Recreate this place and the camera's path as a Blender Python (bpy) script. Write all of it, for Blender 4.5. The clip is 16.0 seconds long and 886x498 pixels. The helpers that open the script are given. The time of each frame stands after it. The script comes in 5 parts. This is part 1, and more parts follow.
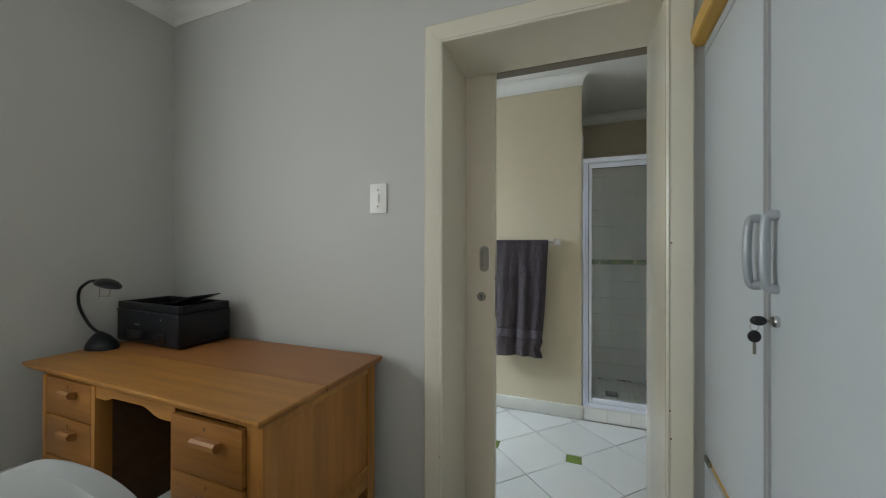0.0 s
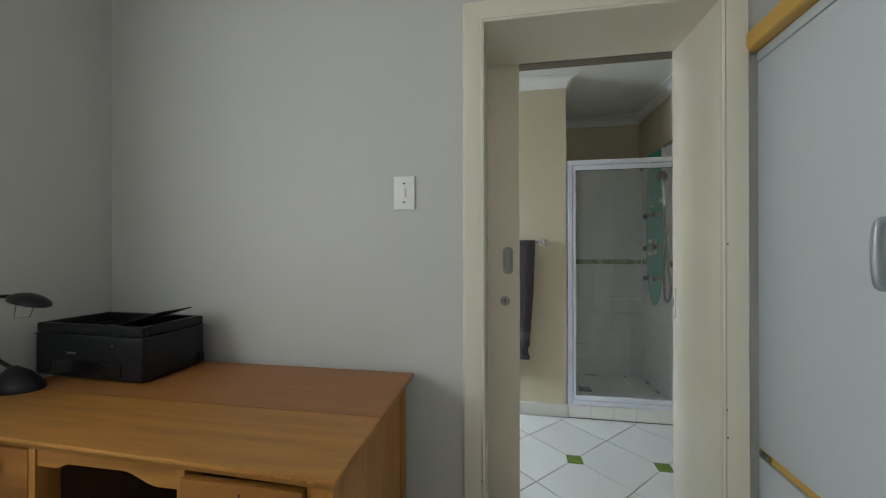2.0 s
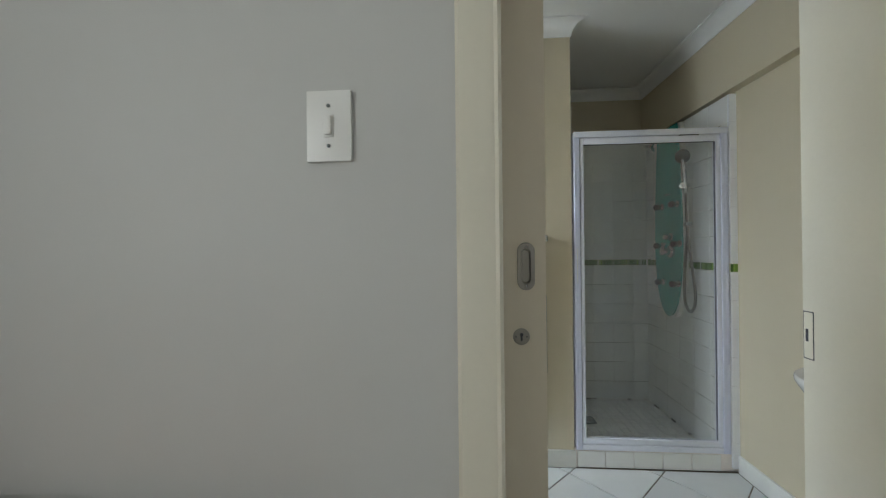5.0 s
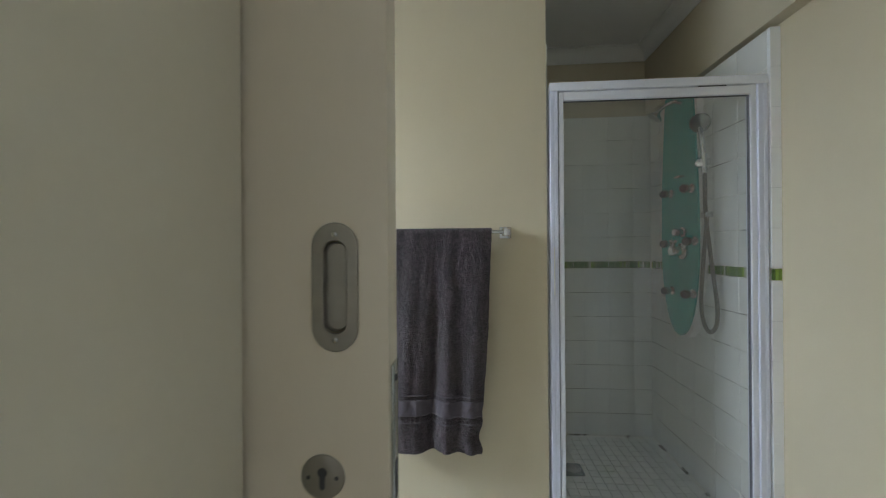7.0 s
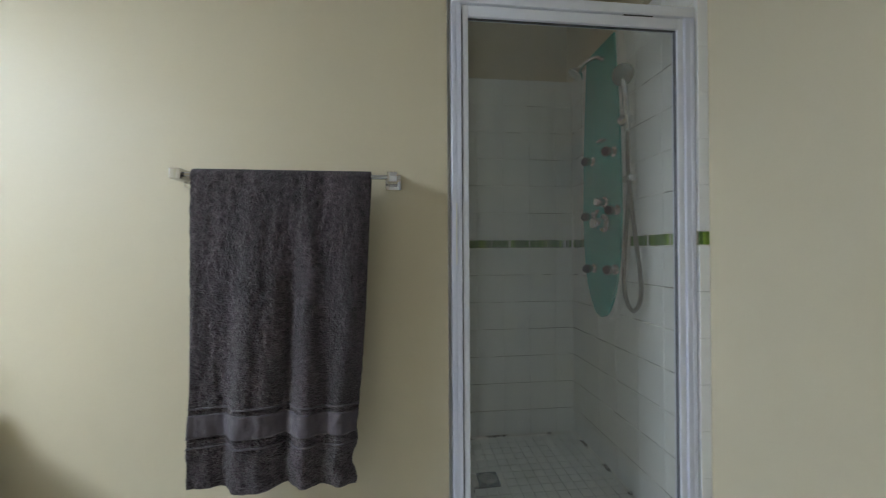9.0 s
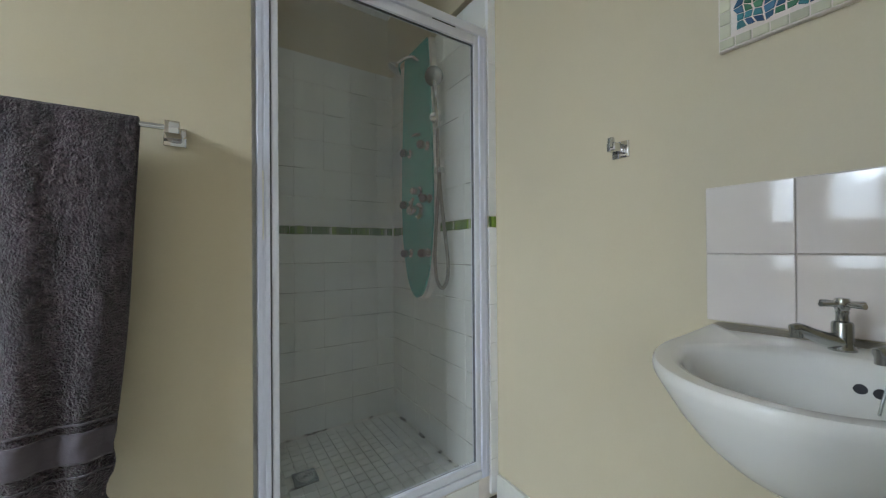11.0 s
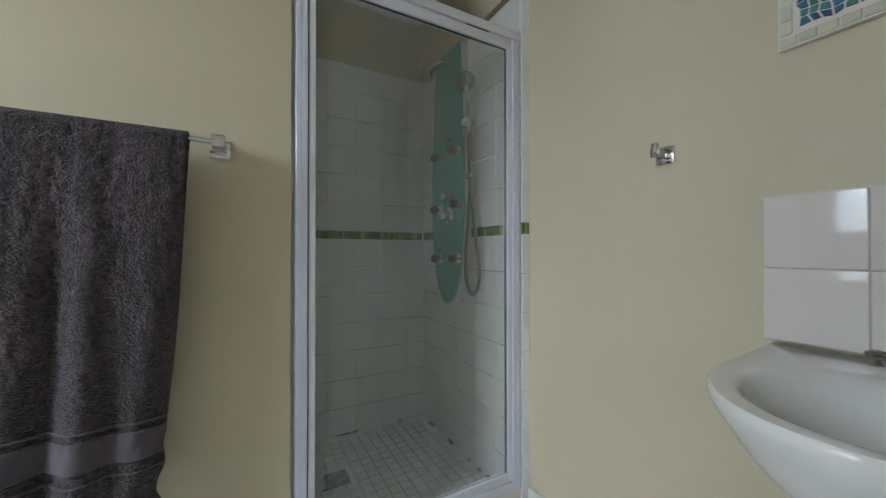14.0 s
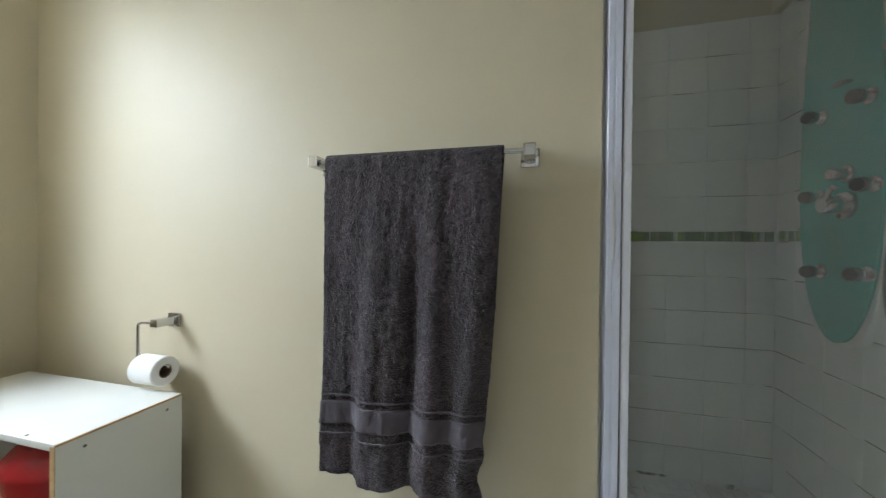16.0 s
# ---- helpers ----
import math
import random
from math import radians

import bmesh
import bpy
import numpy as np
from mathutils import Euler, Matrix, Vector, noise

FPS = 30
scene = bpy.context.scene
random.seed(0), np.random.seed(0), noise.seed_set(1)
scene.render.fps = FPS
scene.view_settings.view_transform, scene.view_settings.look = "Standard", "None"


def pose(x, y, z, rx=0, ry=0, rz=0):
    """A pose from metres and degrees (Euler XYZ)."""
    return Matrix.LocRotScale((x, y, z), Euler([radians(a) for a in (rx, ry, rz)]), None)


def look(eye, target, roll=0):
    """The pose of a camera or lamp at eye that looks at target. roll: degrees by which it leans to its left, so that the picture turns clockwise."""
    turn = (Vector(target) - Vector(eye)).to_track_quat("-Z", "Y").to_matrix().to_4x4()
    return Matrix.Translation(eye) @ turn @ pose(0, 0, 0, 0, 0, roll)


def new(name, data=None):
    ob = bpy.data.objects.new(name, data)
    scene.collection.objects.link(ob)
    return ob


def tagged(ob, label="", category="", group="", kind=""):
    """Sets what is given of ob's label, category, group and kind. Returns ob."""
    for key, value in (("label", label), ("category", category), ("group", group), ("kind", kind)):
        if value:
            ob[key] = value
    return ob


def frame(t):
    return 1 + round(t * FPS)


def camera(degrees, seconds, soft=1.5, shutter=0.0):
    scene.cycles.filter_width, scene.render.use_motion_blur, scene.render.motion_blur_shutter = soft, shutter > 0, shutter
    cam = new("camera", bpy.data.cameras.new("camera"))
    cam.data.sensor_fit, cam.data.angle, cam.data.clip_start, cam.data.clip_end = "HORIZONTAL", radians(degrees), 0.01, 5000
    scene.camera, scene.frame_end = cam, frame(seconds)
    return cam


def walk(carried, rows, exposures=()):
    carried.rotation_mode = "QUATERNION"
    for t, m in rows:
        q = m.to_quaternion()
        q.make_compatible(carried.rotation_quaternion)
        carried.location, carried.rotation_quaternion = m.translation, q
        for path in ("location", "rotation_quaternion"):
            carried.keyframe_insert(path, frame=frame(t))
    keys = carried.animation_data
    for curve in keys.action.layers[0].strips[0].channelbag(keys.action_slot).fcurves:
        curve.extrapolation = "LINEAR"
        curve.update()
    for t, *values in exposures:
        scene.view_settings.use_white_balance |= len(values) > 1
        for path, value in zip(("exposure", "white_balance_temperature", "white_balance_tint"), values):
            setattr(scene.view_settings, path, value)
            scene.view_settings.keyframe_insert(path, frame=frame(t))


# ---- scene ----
cam = camera(102.7, 16.0, soft=1.15, shutter=0.25)
PATH = [
    (0, (0.493, -1.309, 1.212), (-0.216, 0.561, 1.216), 0.1),
    (0.5, (0.369, -1.294, 1.221), (-0.286, 0.596, 1.224), 0.2),
    (1, (0.223, -1.309, 1.218), (-0.38, 0.598, 1.226), 0.2),
    (1.5, (0.127, -1.306, 1.233), (-0.349, 0.636, 1.235), -0.0),
    (2, (0.062, -1.274, 1.219), (-0.267, 0.699, 1.222), -0.1),
    (2.5, (-0.007, -1.228, 1.205), (-0.282, 0.753, 1.207), -0.2),
    (3, (-0.023, -1.154, 1.199), (-0.224, 0.836, 1.199), -0.3),
    (3.5, (-0.066, -1.044, 1.185), (-0.227, 0.949, 1.185), -0.1),
    (4, (-0.106, -0.911, 1.217), (-0.26, 1.083, 1.216), -0.3),
    (6.5, (0.134, -0.148, 1.205), (0.006, 1.848, 1.222), -0.7),
    (7, (0.212, -0.02, 1.204), (0.064, 1.975, 1.208), -0.4),
    (7.5, (0.288, 0.12, 1.186), (0.095, 2.11, 1.189), -0.3),
    (8, (0.328, 0.219, 1.145), (0.124, 2.209, 1.153), -0.2),
    (8.5, (0.365, 0.29, 1.089), (0.219, 2.285, 1.11), -0.1),
    (9, (0.396, 0.335, 1.062), (0.599, 2.325, 1.075), -0.3),
    (9.5, (0.399, 0.361, 1.055), (0.944, 2.285, 1.061), -0.3),
    (10, (0.407, 0.354, 1.043), (1.209, 2.186, 1.051), -0.4),
    (12.5, (0.456, 0.307, 0.922), (1.656, 1.908, 0.935), -0.2),
    (13, (0.443, 0.317, 0.936), (1.646, 1.914, 0.952), -0.2),
    (13.5, (0.428, 0.328, 0.974), (1.58, 1.964, 0.985), -0.1),
    (14, (0.42, 0.347, 1.009), (1.381, 2.1, 1.025), -0.0),
    (14.5, (0.427, 0.393, 1.025), (1.047, 2.295, 1.037), 0.2),
    (15, (0.408, 0.473, 1.04), (0.6, 2.464, 1.058), -0.2),
    (15.5, (0.416, 0.486, 1.054), (0.19, 2.474, 1.046), 0.5),
    (16, (0.373, 0.498, 1.045), (-0.135, 2.433, 1.032), 0.6),
]
walk(cam, [(t, look(e, g, r)) for t, e, g, r in PATH],
     exposures=[(0, 0), (3.5, -0.03), (4.0, -0.1), (6.5, -0.12), (7.0, 0), (7.5, 0.12), (8.0, -0.15), (8.5, -0.18), (9.0, -0.13), (9.5, 0.17), (10.0, 0.18),
                (12.5, 0), (14.0, -0.03), (14.5, -0.05), (15.0, 0.26), (15.5, 0.19), (16.0, 0.04)])

# ---- world, daylight and exposure ----
world = bpy.data.worlds.new("sky")
scene.world = world
world.use_nodes = True
wn = world.node_tree.nodes
sky = wn.new("ShaderNodeTexSky")
sky.sky_type, sky.sun_disc = "NISHITA", False
sky.sun_elevation, sky.sun_rotation = radians(38), radians(150)
wn["Background"].inputs["Strength"].default_value = 0.12
world.node_tree.links.new(sky.outputs[0], wn["Background"].inputs["Color"])


def window_light(name, m, sx, sy, watts, colour):
    la = bpy.data.lights.new(name, "AREA")
    la.shape, la.size, la.size_y, la.energy, la.color = "RECTANGLE", sx, sy, watts, colour
    ob = new(name, la)
    ob.matrix_world = m
    return ob


# windows: bathroom on its west wall, bedroom on its west wall
WB = (0.36, 1.04, 1.10, 2.12)
WR = (-2.55, -1.05, 1.0, 2.2)
window_light("bathroom_daylight", look((-1.66, (WB[0] + WB[1]) / 2, (WB[2] + WB[3]) / 2), (0.2, 0.78, 1.6)), WB[1] - WB[0] - 0.02, WB[3] - WB[2] - 0.02, 11.5, (0.74, 0.86, 1.0))
window_light("bathroom_skylight", look((-2.40, 0.24, 2.78), (-0.4, 1.0, 1.1)), 1.5, 1.4, 168, (0.74, 0.865, 1.0))
window_light("bedroom_daylight", look((-1.72, (WR[0] + WR[1]) / 2, (WR[2] + WR[3]) / 2), (0.4, -1.75, 1.4)), WR[1] - WR[0] - 0.1, WR[3] - WR[2] - 0.1, 18, (0.92, 0.97, 0.96))


# ---- materials ----
def shader(name, colour, rough=0.5, metal=0.0, var=0.06, scale=3.0, fine=120.0, bump=0.08, stretch=(1, 1, 1), coat=0.0, piece=0.0, sheen=0.0, dist=0.002, spec=0.5):
    m = bpy.data.materials.new(name)
    m.use_nodes = True
    nt = m.node_tree
    n, l = nt.nodes, nt.links
    b = n["Principled BSDF"]
    b.inputs["Roughness"].default_value, b.inputs["Metallic"].default_value = rough, metal
    b.inputs["Coat Weight"].default_value, b.inputs["Coat Roughness"].default_value = coat, 0.08
    b.inputs["Sheen Weight"].default_value = sheen
    b.inputs["Specular IOR Level"].default_value = spec
    tc, mp = n.new("ShaderNodeTexCoord"), n.new("ShaderNodeMapping")
    mp.inputs["Scale"].default_value = stretch
    l.new(tc.outputs["Object"], mp.inputs["Vector"])
    big, small = n.new("ShaderNodeTexNoise"), n.new("ShaderNodeTexNoise")
    big.inputs["Scale"].default_value, big.inputs["Detail"].default_value = scale, 4
    small.inputs["Scale"].default_value, small.inputs["Detail"].default_value = fine, 3
    l.new(mp.outputs[0], big.inputs["Vector"])
    l.new(mp.outputs[0], small.inputs["Vector"])
    add = n.new("ShaderNodeMath")
    add.operation = "MULTIPLY_ADD"
    l.new(small.outputs["Fac"], add.inputs[0])
    add.inputs[1].default_value = 0.35
    l.new(big.outputs["Fac"], add.inputs[2])
    ramp = n.new("ShaderNodeValToRGB")
    ramp.color_ramp.elements[0].position, ramp.color_ramp.elements[1].position = 0.38, 0.95
    ramp.color_ramp.elements[0].color = (*[c * (1 - var) for c in colour], 1)
    ramp.color_ramp.elements[1].color = (*[min(1, c * (1 + var)) for c in colour], 1)
    l.new(add.outputs[0], ramp.inputs["Fac"])
    out = ramp.outputs["Color"]
    if piece:
        info, hsv = n.new("ShaderNodeObjectInfo"), n.new("ShaderNodeHueSaturation")
        mr = n.new("ShaderNodeMapRange")
        mr.inputs["To Min"].default_value, mr.inputs["To Max"].default_value = 1 - piece, 1 + piece
        l.new(info.outputs["Random"], mr.inputs["Value"])
        l.new(mr.outputs[0], hsv.inputs["Value"])
        l.new(out, hsv.inputs["Color"])
        out = hsv.outputs["Color"]
    l.new(out, b.inputs["Base Color"])
    rr = n.new("ShaderNodeMapRange")
    rr.inputs["To Min"].default_value, rr.inputs["To Max"].default_value = max(0.02, rough * 0.85), min(1, rough * 1.2)
    l.new(big.outputs["Fac"], rr.inputs["Value"])
    l.new(rr.outputs[0], b.inputs["Roughness"])
    if bump:
        bp = n.new("ShaderNodeBump")
        bp.inputs["Strength"].default_value, bp.inputs["Distance"].default_value = bump, dist
        l.new(small.outputs["Fac"], bp.inputs["Height"])
        l.new(bp.outputs[0], b.inputs["Normal"])
    return m


def wood(name, light, dark, grain=(1.2, 14, 14), rough=0.4):
    m = shader(name, light, rough, var=0.1, scale=2.2, fine=60, bump=0.12, stretch=grain, dist=0.0008)
    n, l = m.node_tree.nodes, m.node_tree.links
    ramp = [x for x in n if x.type == "VALTORGB"][0]
    ramp.color_ramp.elements[0].color = (*dark, 1)
    ramp.color_ramp.elements[1].color = (*light, 1)
    ramp.color_ramp.elements[0].position, ramp.color_ramp.elements[1].position = 0.42, 0.86
    return m


def glass(name, tint, rough=0.0):
    m = bpy.data.materials.new(name)
    m.use_nodes = True
    b = m.node_tree.nodes["Principled BSDF"]
    b.inputs["Base Color"].default_value = (*tint, 1)
    b.inputs["Transmission Weight"].default_value, b.inputs["Roughness"].default_value, b.inputs["IOR"].default_value = 1, rough, 1.45
    return m


M_GREY = shader("bedroom_paint", (0.56, 0.555, 0.535), 0.5, var=0.025, scale=1.5, fine=260, bump=0.10, spec=0.3)
M_OLIVE = shader("bathroom_paint", (0.65, 0.57, 0.415), 0.5, var=0.03, scale=1.6, fine=180, bump=0.10)
M_WHITE = shader("ceiling_paint", (0.84, 0.83, 0.80), 0.6, var=0.03, scale=2, fine=200, bump=0.06)
M_CREAM = shader("cream_gloss_paint", (0.73, 0.685, 0.57), 0.2, var=0.03, scale=2, fine=90, bump=0.05, coat=0.12)
M_LEAF = shader("door_paint", (0.78, 0.695, 0.57), 0.34, var=0.03, scale=2, fine=90, bump=0.06, stretch=(6, 6, 0.6))
M_SKIRT = shader("white_skirting_paint", (0.76, 0.75, 0.70), 0.35, var=0.06, scale=9, fine=80, bump=0.05)
M_OAK = wood("oak_varnish", (0.46, 0.215, 0.045), (0.27, 0.108, 0.020))
M_OAK_V = wood("oak_varnish_upright", (0.45, 0.20, 0.042), (0.29, 0.115, 0.022), grain=(14, 14, 1.2))
# darker oak for drawer fronts: their shade is put into the colour
M_OAK_SHADED = wood("oak_drawer_shaded", (0.35, 0.15, 0.030), (0.21, 0.08, 0.015))
M_OAK_BACK = wood("oak_reddish", (0.36, 0.15, 0.045), (0.27, 0.105, 0.03))
M_PULL = wood("oak_handle", (0.38, 0.175, 0.05), (0.26, 0.11, 0.03))
# desk's recess wood: the shade in there is put into the colour
M_SHADED_WOOD = wood("shaded_recess_wood", (0.10, 0.05, 0.022), (0.06, 0.03, 0.014))
M_PINE = wood("yellow_pine", (0.70, 0.43, 0.10), (0.58, 0.33, 0.06), grain=(14, 1.2, 14))
M_LAM = shader("white_laminate", (0.63, 0.68, 0.73), 0.42, var=0.02, scale=1.3, fine=220, bump=0.05)
M_LAM_EDGE = shader("grey_edging", (0.36, 0.37, 0.39), 0.4, var=0.04, fine=60, bump=0.02)
M_MELAMINE = shader("white_melamine", (0.80, 0.80, 0.76), 0.35, var=0.03, scale=4, fine=150, bump=0.03)
M_CHIP = shader("chipboard_edge", (0.50, 0.32, 0.16), 0.7, var=0.2, scale=60, fine=300, bump=0.3)
M_BLACK = shader("black_plastic", (0.009, 0.010, 0.013), 0.36, var=0.15, scale=6, fine=400, bump=0.08, spec=0.3)
M_BLACK_GLOSS = shader("black_gloss_plastic", (0.012, 0.012, 0.014), 0.2, var=0.1, fine=50, bump=0.0)
M_TOWEL = shader("terry_cloth", (0.064, 0.043, 0.055), 0.95, var=0.85, scale=100, fine=230, bump=1.0, sheen=0.2, dist=0.020)
M_BAND = shader("towel_band", (0.098, 0.080, 0.098), 0.8, var=0.12, scale=30, fine=500, bump=0.4, stretch=(1, 1, 8), sheen=0.2)
M_TILE = shader("white_glazed_tile", (0.90, 0.89, 0.85), 0.12, var=0.02, scale=5, fine=14, bump=0.04, coat=0.4, piece=0.018)
M_EDGE = shader("white_tile_edge", (0.93, 0.93, 0.94), 0.25, var=0.02, scale=8, fine=60, bump=0.03)
M_SPLASH = shader("pale_splash_tile", (0.79, 0.72, 0.685), 0.10, var=0.015, scale=5, fine=9, bump=0.05, coat=0.5, piece=0.02)
M_GROUT = shader("tile_grout", (0.70, 0.67, 0.61), 0.9, var=0.25, scale=14, fine=200, bump=0.3)
M_GROUT_W = shader("white_grout", (0.84, 0.77, 0.72), 0.8, var=0.08, scale=20, fine=200, bump=0.2)
M_GROUT_D = shader("floor_grout", (0.26, 0.22, 0.18), 0.9, var=0.25, scale=14, fine=200, bump=0.3)
M_FLOORTILE = shader("white_floor_tile", (0.70, 0.71, 0.69), 0.22, var=0.03, scale=4, fine=40, bump=0.04, coat=0.2, piece=0.025)
M_INSET = shader("green_inset_tile", (0.14, 0.22, 0.035), 0.2, var=0.15, scale=20, fine=90, bump=0.05, coat=0.3, piece=0.1)
M_STICK = [shader("mosaic_" + k, c, 0.15, var=0.12, scale=40, fine=120, bump=0.04, coat=0.4, piece=0.2) for k, c in (("moss", (0.10, 0.19, 0.035)), ("sage", (0.20, 0.27, 0.13)), ("lime", (0.24, 0.37, 0.06)), ("pale", (0.48, 0.50, 0.36)))]
M_SHFLOOR = shader("shower_floor_mosaic", (0.80, 0.78, 0.72), 0.35, var=0.08, scale=9, fine=90, bump=0.06, piece=0.06)
M_ALU = shader("white_powder_coat", (0.84, 0.85, 0.93), 0.3, var=0.02, scale=3, fine=150, bump=0.0, coat=0.2)
M_TRACK_SHADE = shader("shaded_track_brown", (0.20, 0.17, 0.13), 0.6, var=0.1, bump=0.05)
M_POST = shader("lavender_powder_coat", (0.75, 0.77, 0.90), 0.3, var=0.02, scale=3, fine=150, bump=0.0, coat=0.2)
M_GASKET = shader("grey_gasket", (0.15, 0.15, 0.19), 0.5, var=0.1, bump=0.03)
M_HOSE = shader("ribbed_hose_steel", (0.27, 0.25, 0.225), 0.3, 0.7, var=0.1, scale=20, fine=150, bump=0.05)
M_MILDEW = shader("mildewed_joint", (0.20, 0.165, 0.12), 0.9, var=0.5, scale=60, fine=300, bump=0.2)
M_SEAL = shader("dark_rubber_seal", (0.03, 0.03, 0.04), 0.6, var=0.1, bump=0.05)
M_CHROME = shader("chrome", (0.58, 0.58, 0.59), 0.05, 1.0, var=0.03, scale=8, fine=30, bump=0.0)
M_DULL = shader("worn_chrome", (0.44, 0.45, 0.45), 0.20, 1.0, var=0.2, scale=14, fine=120, bump=0.08)
M_JET = shader("dark_jet_metal", (0.30, 0.31, 0.315), 0.08, 1.0, var=0.1, scale=20, fine=120, bump=0.02)
M_FITTING = shader("water_stained_chrome", (0.66, 0.67, 0.675), 0.07, 1.0, var=0.25, scale=25, fine=120, bump=0.03)
M_STEEL = shader("satin_steel", (0.31, 0.29, 0.26), 0.34, 1.0, var=0.06, scale=6, fine=220, bump=0.05, stretch=(1, 1, 12))
M_HANDLE = shader("silver_grey_handle", (0.40, 0.43, 0.47), 0.32, 0.35, var=0.04, fine=200, bump=0.03)
M_TEAL = shader("teal_glass_panel", (0.085, 0.46, 0.405), 0.12, var=0.06, scale=3, fine=20, bump=0.0, coat=0.6)
M_WPLASTIC = shader("white_plastic", (0.80, 0.79, 0.76), 0.3, var=0.02, scale=5, fine=150, bump=0.02)
M_PORC = shader("white_porcelain", (0.77, 0.76, 0.74), 0.08, var=0.01, scale=3, fine=20, bump=0.0, coat=0.5)
M_RED = shader("red_plastic", (0.36, 0.012, 0.016), 0.38, var=0.1, scale=5, fine=120, bump=0.06)
M_PAPER = shader("toilet_paper", (0.84, 0.83, 0.82), 0.95, var=0.03, scale=20, fine=300, bump=0.35)
M_CARD = shader("brown_cardboard", (0.16, 0.10, 0.06), 0.9, var=0.15, scale=30, fine=200, bump=0.3)
M_DIRTY = shader("stained_fitting", (0.26, 0.25, 0.16), 0.55, var=0.35, scale=30, fine=120, bump=0.3)
M_TRAP = shader("grey_trap_metal", (0.22, 0.235, 0.235), 0.22, 0.85, var=0.2, scale=16, fine=150, bump=0.1)
# unseen floor, kept pale so that it bounces daylight
M_CARPET = shader("bedroom_floor_carpet", (0.62, 0.58, 0.51), 0.95, var=0.2, scale=40, fine=500, bump=0.8)
M_FABRIC = shader("white_chair_cover", (0.36, 0.37, 0.365), 0.7, var=0.04, scale=10, fine=400, bump=0.3)
for m_, p_ in ((M_GROUT, 0.56), (M_GROUT_D, 0.78)):
    e_ = [x for x in m_.node_tree.nodes if x.type == "VALTORGB"][0].color_ramp.elements
    e_[0].position, e_[1].position = p_, p_ + 0.06
    e_[0].color = (0.16, 0.13, 0.10, 1)


def nap_sheen(m, stretch, least, most):
    """Brushed pile lying this way and that: sheen coloured in as long upright streaks."""
    n, l = m.node_tree.nodes, m.node_tree.links
    b = n["Principled BSDF"]
    src = b.inputs["Base Color"].links[0].from_socket
    tc, mp, tex, ran, mul = n.new("ShaderNodeTexCoord"), n.new("ShaderNodeMapping"), n.new("ShaderNodeTexNoise"), n.new("ShaderNodeMapRange"), n.new("ShaderNodeVectorMath")
    mp.inputs["Scale"].default_value = stretch
    tex.inputs["Scale"].default_value, tex.inputs["Detail"].default_value = 1.0, 5
    ran.inputs["From Min"].default_value, ran.inputs["From Max"].default_value = 0.3, 0.7
    ran.inputs["To Min"].default_value, ran.inputs["To Max"].default_value = least, most
    mul.operation = "SCALE"
    l.new(tc.outputs["Object"], mp.inputs["Vector"])
    l.new(mp.outputs[0], tex.inputs["Vector"])
    l.new(tex.outputs["Fac"], ran.inputs["Value"])
    l.new(src, mul.inputs[0])
    l.new(ran.outputs[0], mul.inputs["Scale"])
    l.new(mul.outputs[0], b.inputs["Base Color"])


nap_sheen(M_TOWEL, (30, 30, 7), 0.6, 1.5)
M_GLASS = glass("clear_glass", (0.985, 0.995, 0.99))


def soap_haze(m, least, most):
    """Water stains and added haze: a thin patchy white film brightens clear glass."""
    n, l = m.node_tree.nodes, m.node_tree.links
    mix, film, tex, ran = n.new("ShaderNodeMixShader"), n.new("ShaderNodeBsdfDiffuse"), n.new("ShaderNodeTexNoise"), n.new("ShaderNodeMapRange")
    film.inputs["Color"].default_value = (0.80, 0.84, 0.82, 1)
    tc, mp = n.new("ShaderNodeTexCoord"), n.new("ShaderNodeMapping")
    mp.inputs["Scale"].default_value = (5, 5, 0.9)
    l.new(tc.outputs["Object"], mp.inputs["Vector"])
    l.new(mp.outputs[0], tex.inputs["Vector"])
    tex.inputs["Scale"].default_value, tex.inputs["Detail"].default_value = 2.0, 5
    ran.inputs["From Min"].default_value, ran.inputs["From Max"].default_value = 0.3, 0.7
    ran.inputs["To Min"].default_value, ran.inputs["To Max"].default_value = least, most
    l.new(tex.outputs["Fac"], ran.inputs["Value"])
    l.new(ran.outputs[0], mix.inputs["Fac"])
    l.new(n["Principled BSDF"].outputs[0], mix.inputs[1])
    l.new(film.outputs[0], mix.inputs[2])
    l.new(mix.outputs[0], n["Material Output"].inputs["Surface"])


soap_haze(M_GLASS, 0.025, 0.085)
M_PANE = glass("frosted_pane", (0.95, 0.97, 0.97), 0.3)
M_BLUES = [shader("mosaic_chip_" + k, c, 0.2, var=0.12, scale=30, fine=90, bump=0.03, coat=0.3, piece=0.2) for k, c in (("navy", (0.03, 0.09, 0.19)), ("blue", (0.045, 0.16, 0.28)), ("teal", (0.05, 0.22, 0.26)), ("green", (0.06, 0.22, 0.13)))]
M_BORDER = shader("cream_border_tile", (0.66, 0.64, 0.50), 0.3, var=0.1, scale=20, fine=90, bump=0.05, piece=0.15)


# ---- mesh helpers ----
def mesh_of(name, bm, material):
    bmesh.ops.recalc_face_normals(bm, faces=bm.faces[:])
    me = bpy.data.meshes.new(name)
    bm.to_mesh(me)
    bm.free()
    me.materials.append(material)
    for p in me.polygons:
        p.use_smooth = True
    me.set_sharp_from_angle(angle=radians(38))
    return me


def thing(name, at, label, category, group="", kind=""):
    ob = new(name)
    ob.empty_display_size = 0.05
    ob.matrix_basis = Matrix.Translation(at)
    return tagged(ob, label, category, group, kind)


def attach(ob, parent):
    ob.parent = parent
    if parent.type == "EMPTY":
        ob.matrix_parent_inverse = parent.matrix_basis.inverted()
    return ob


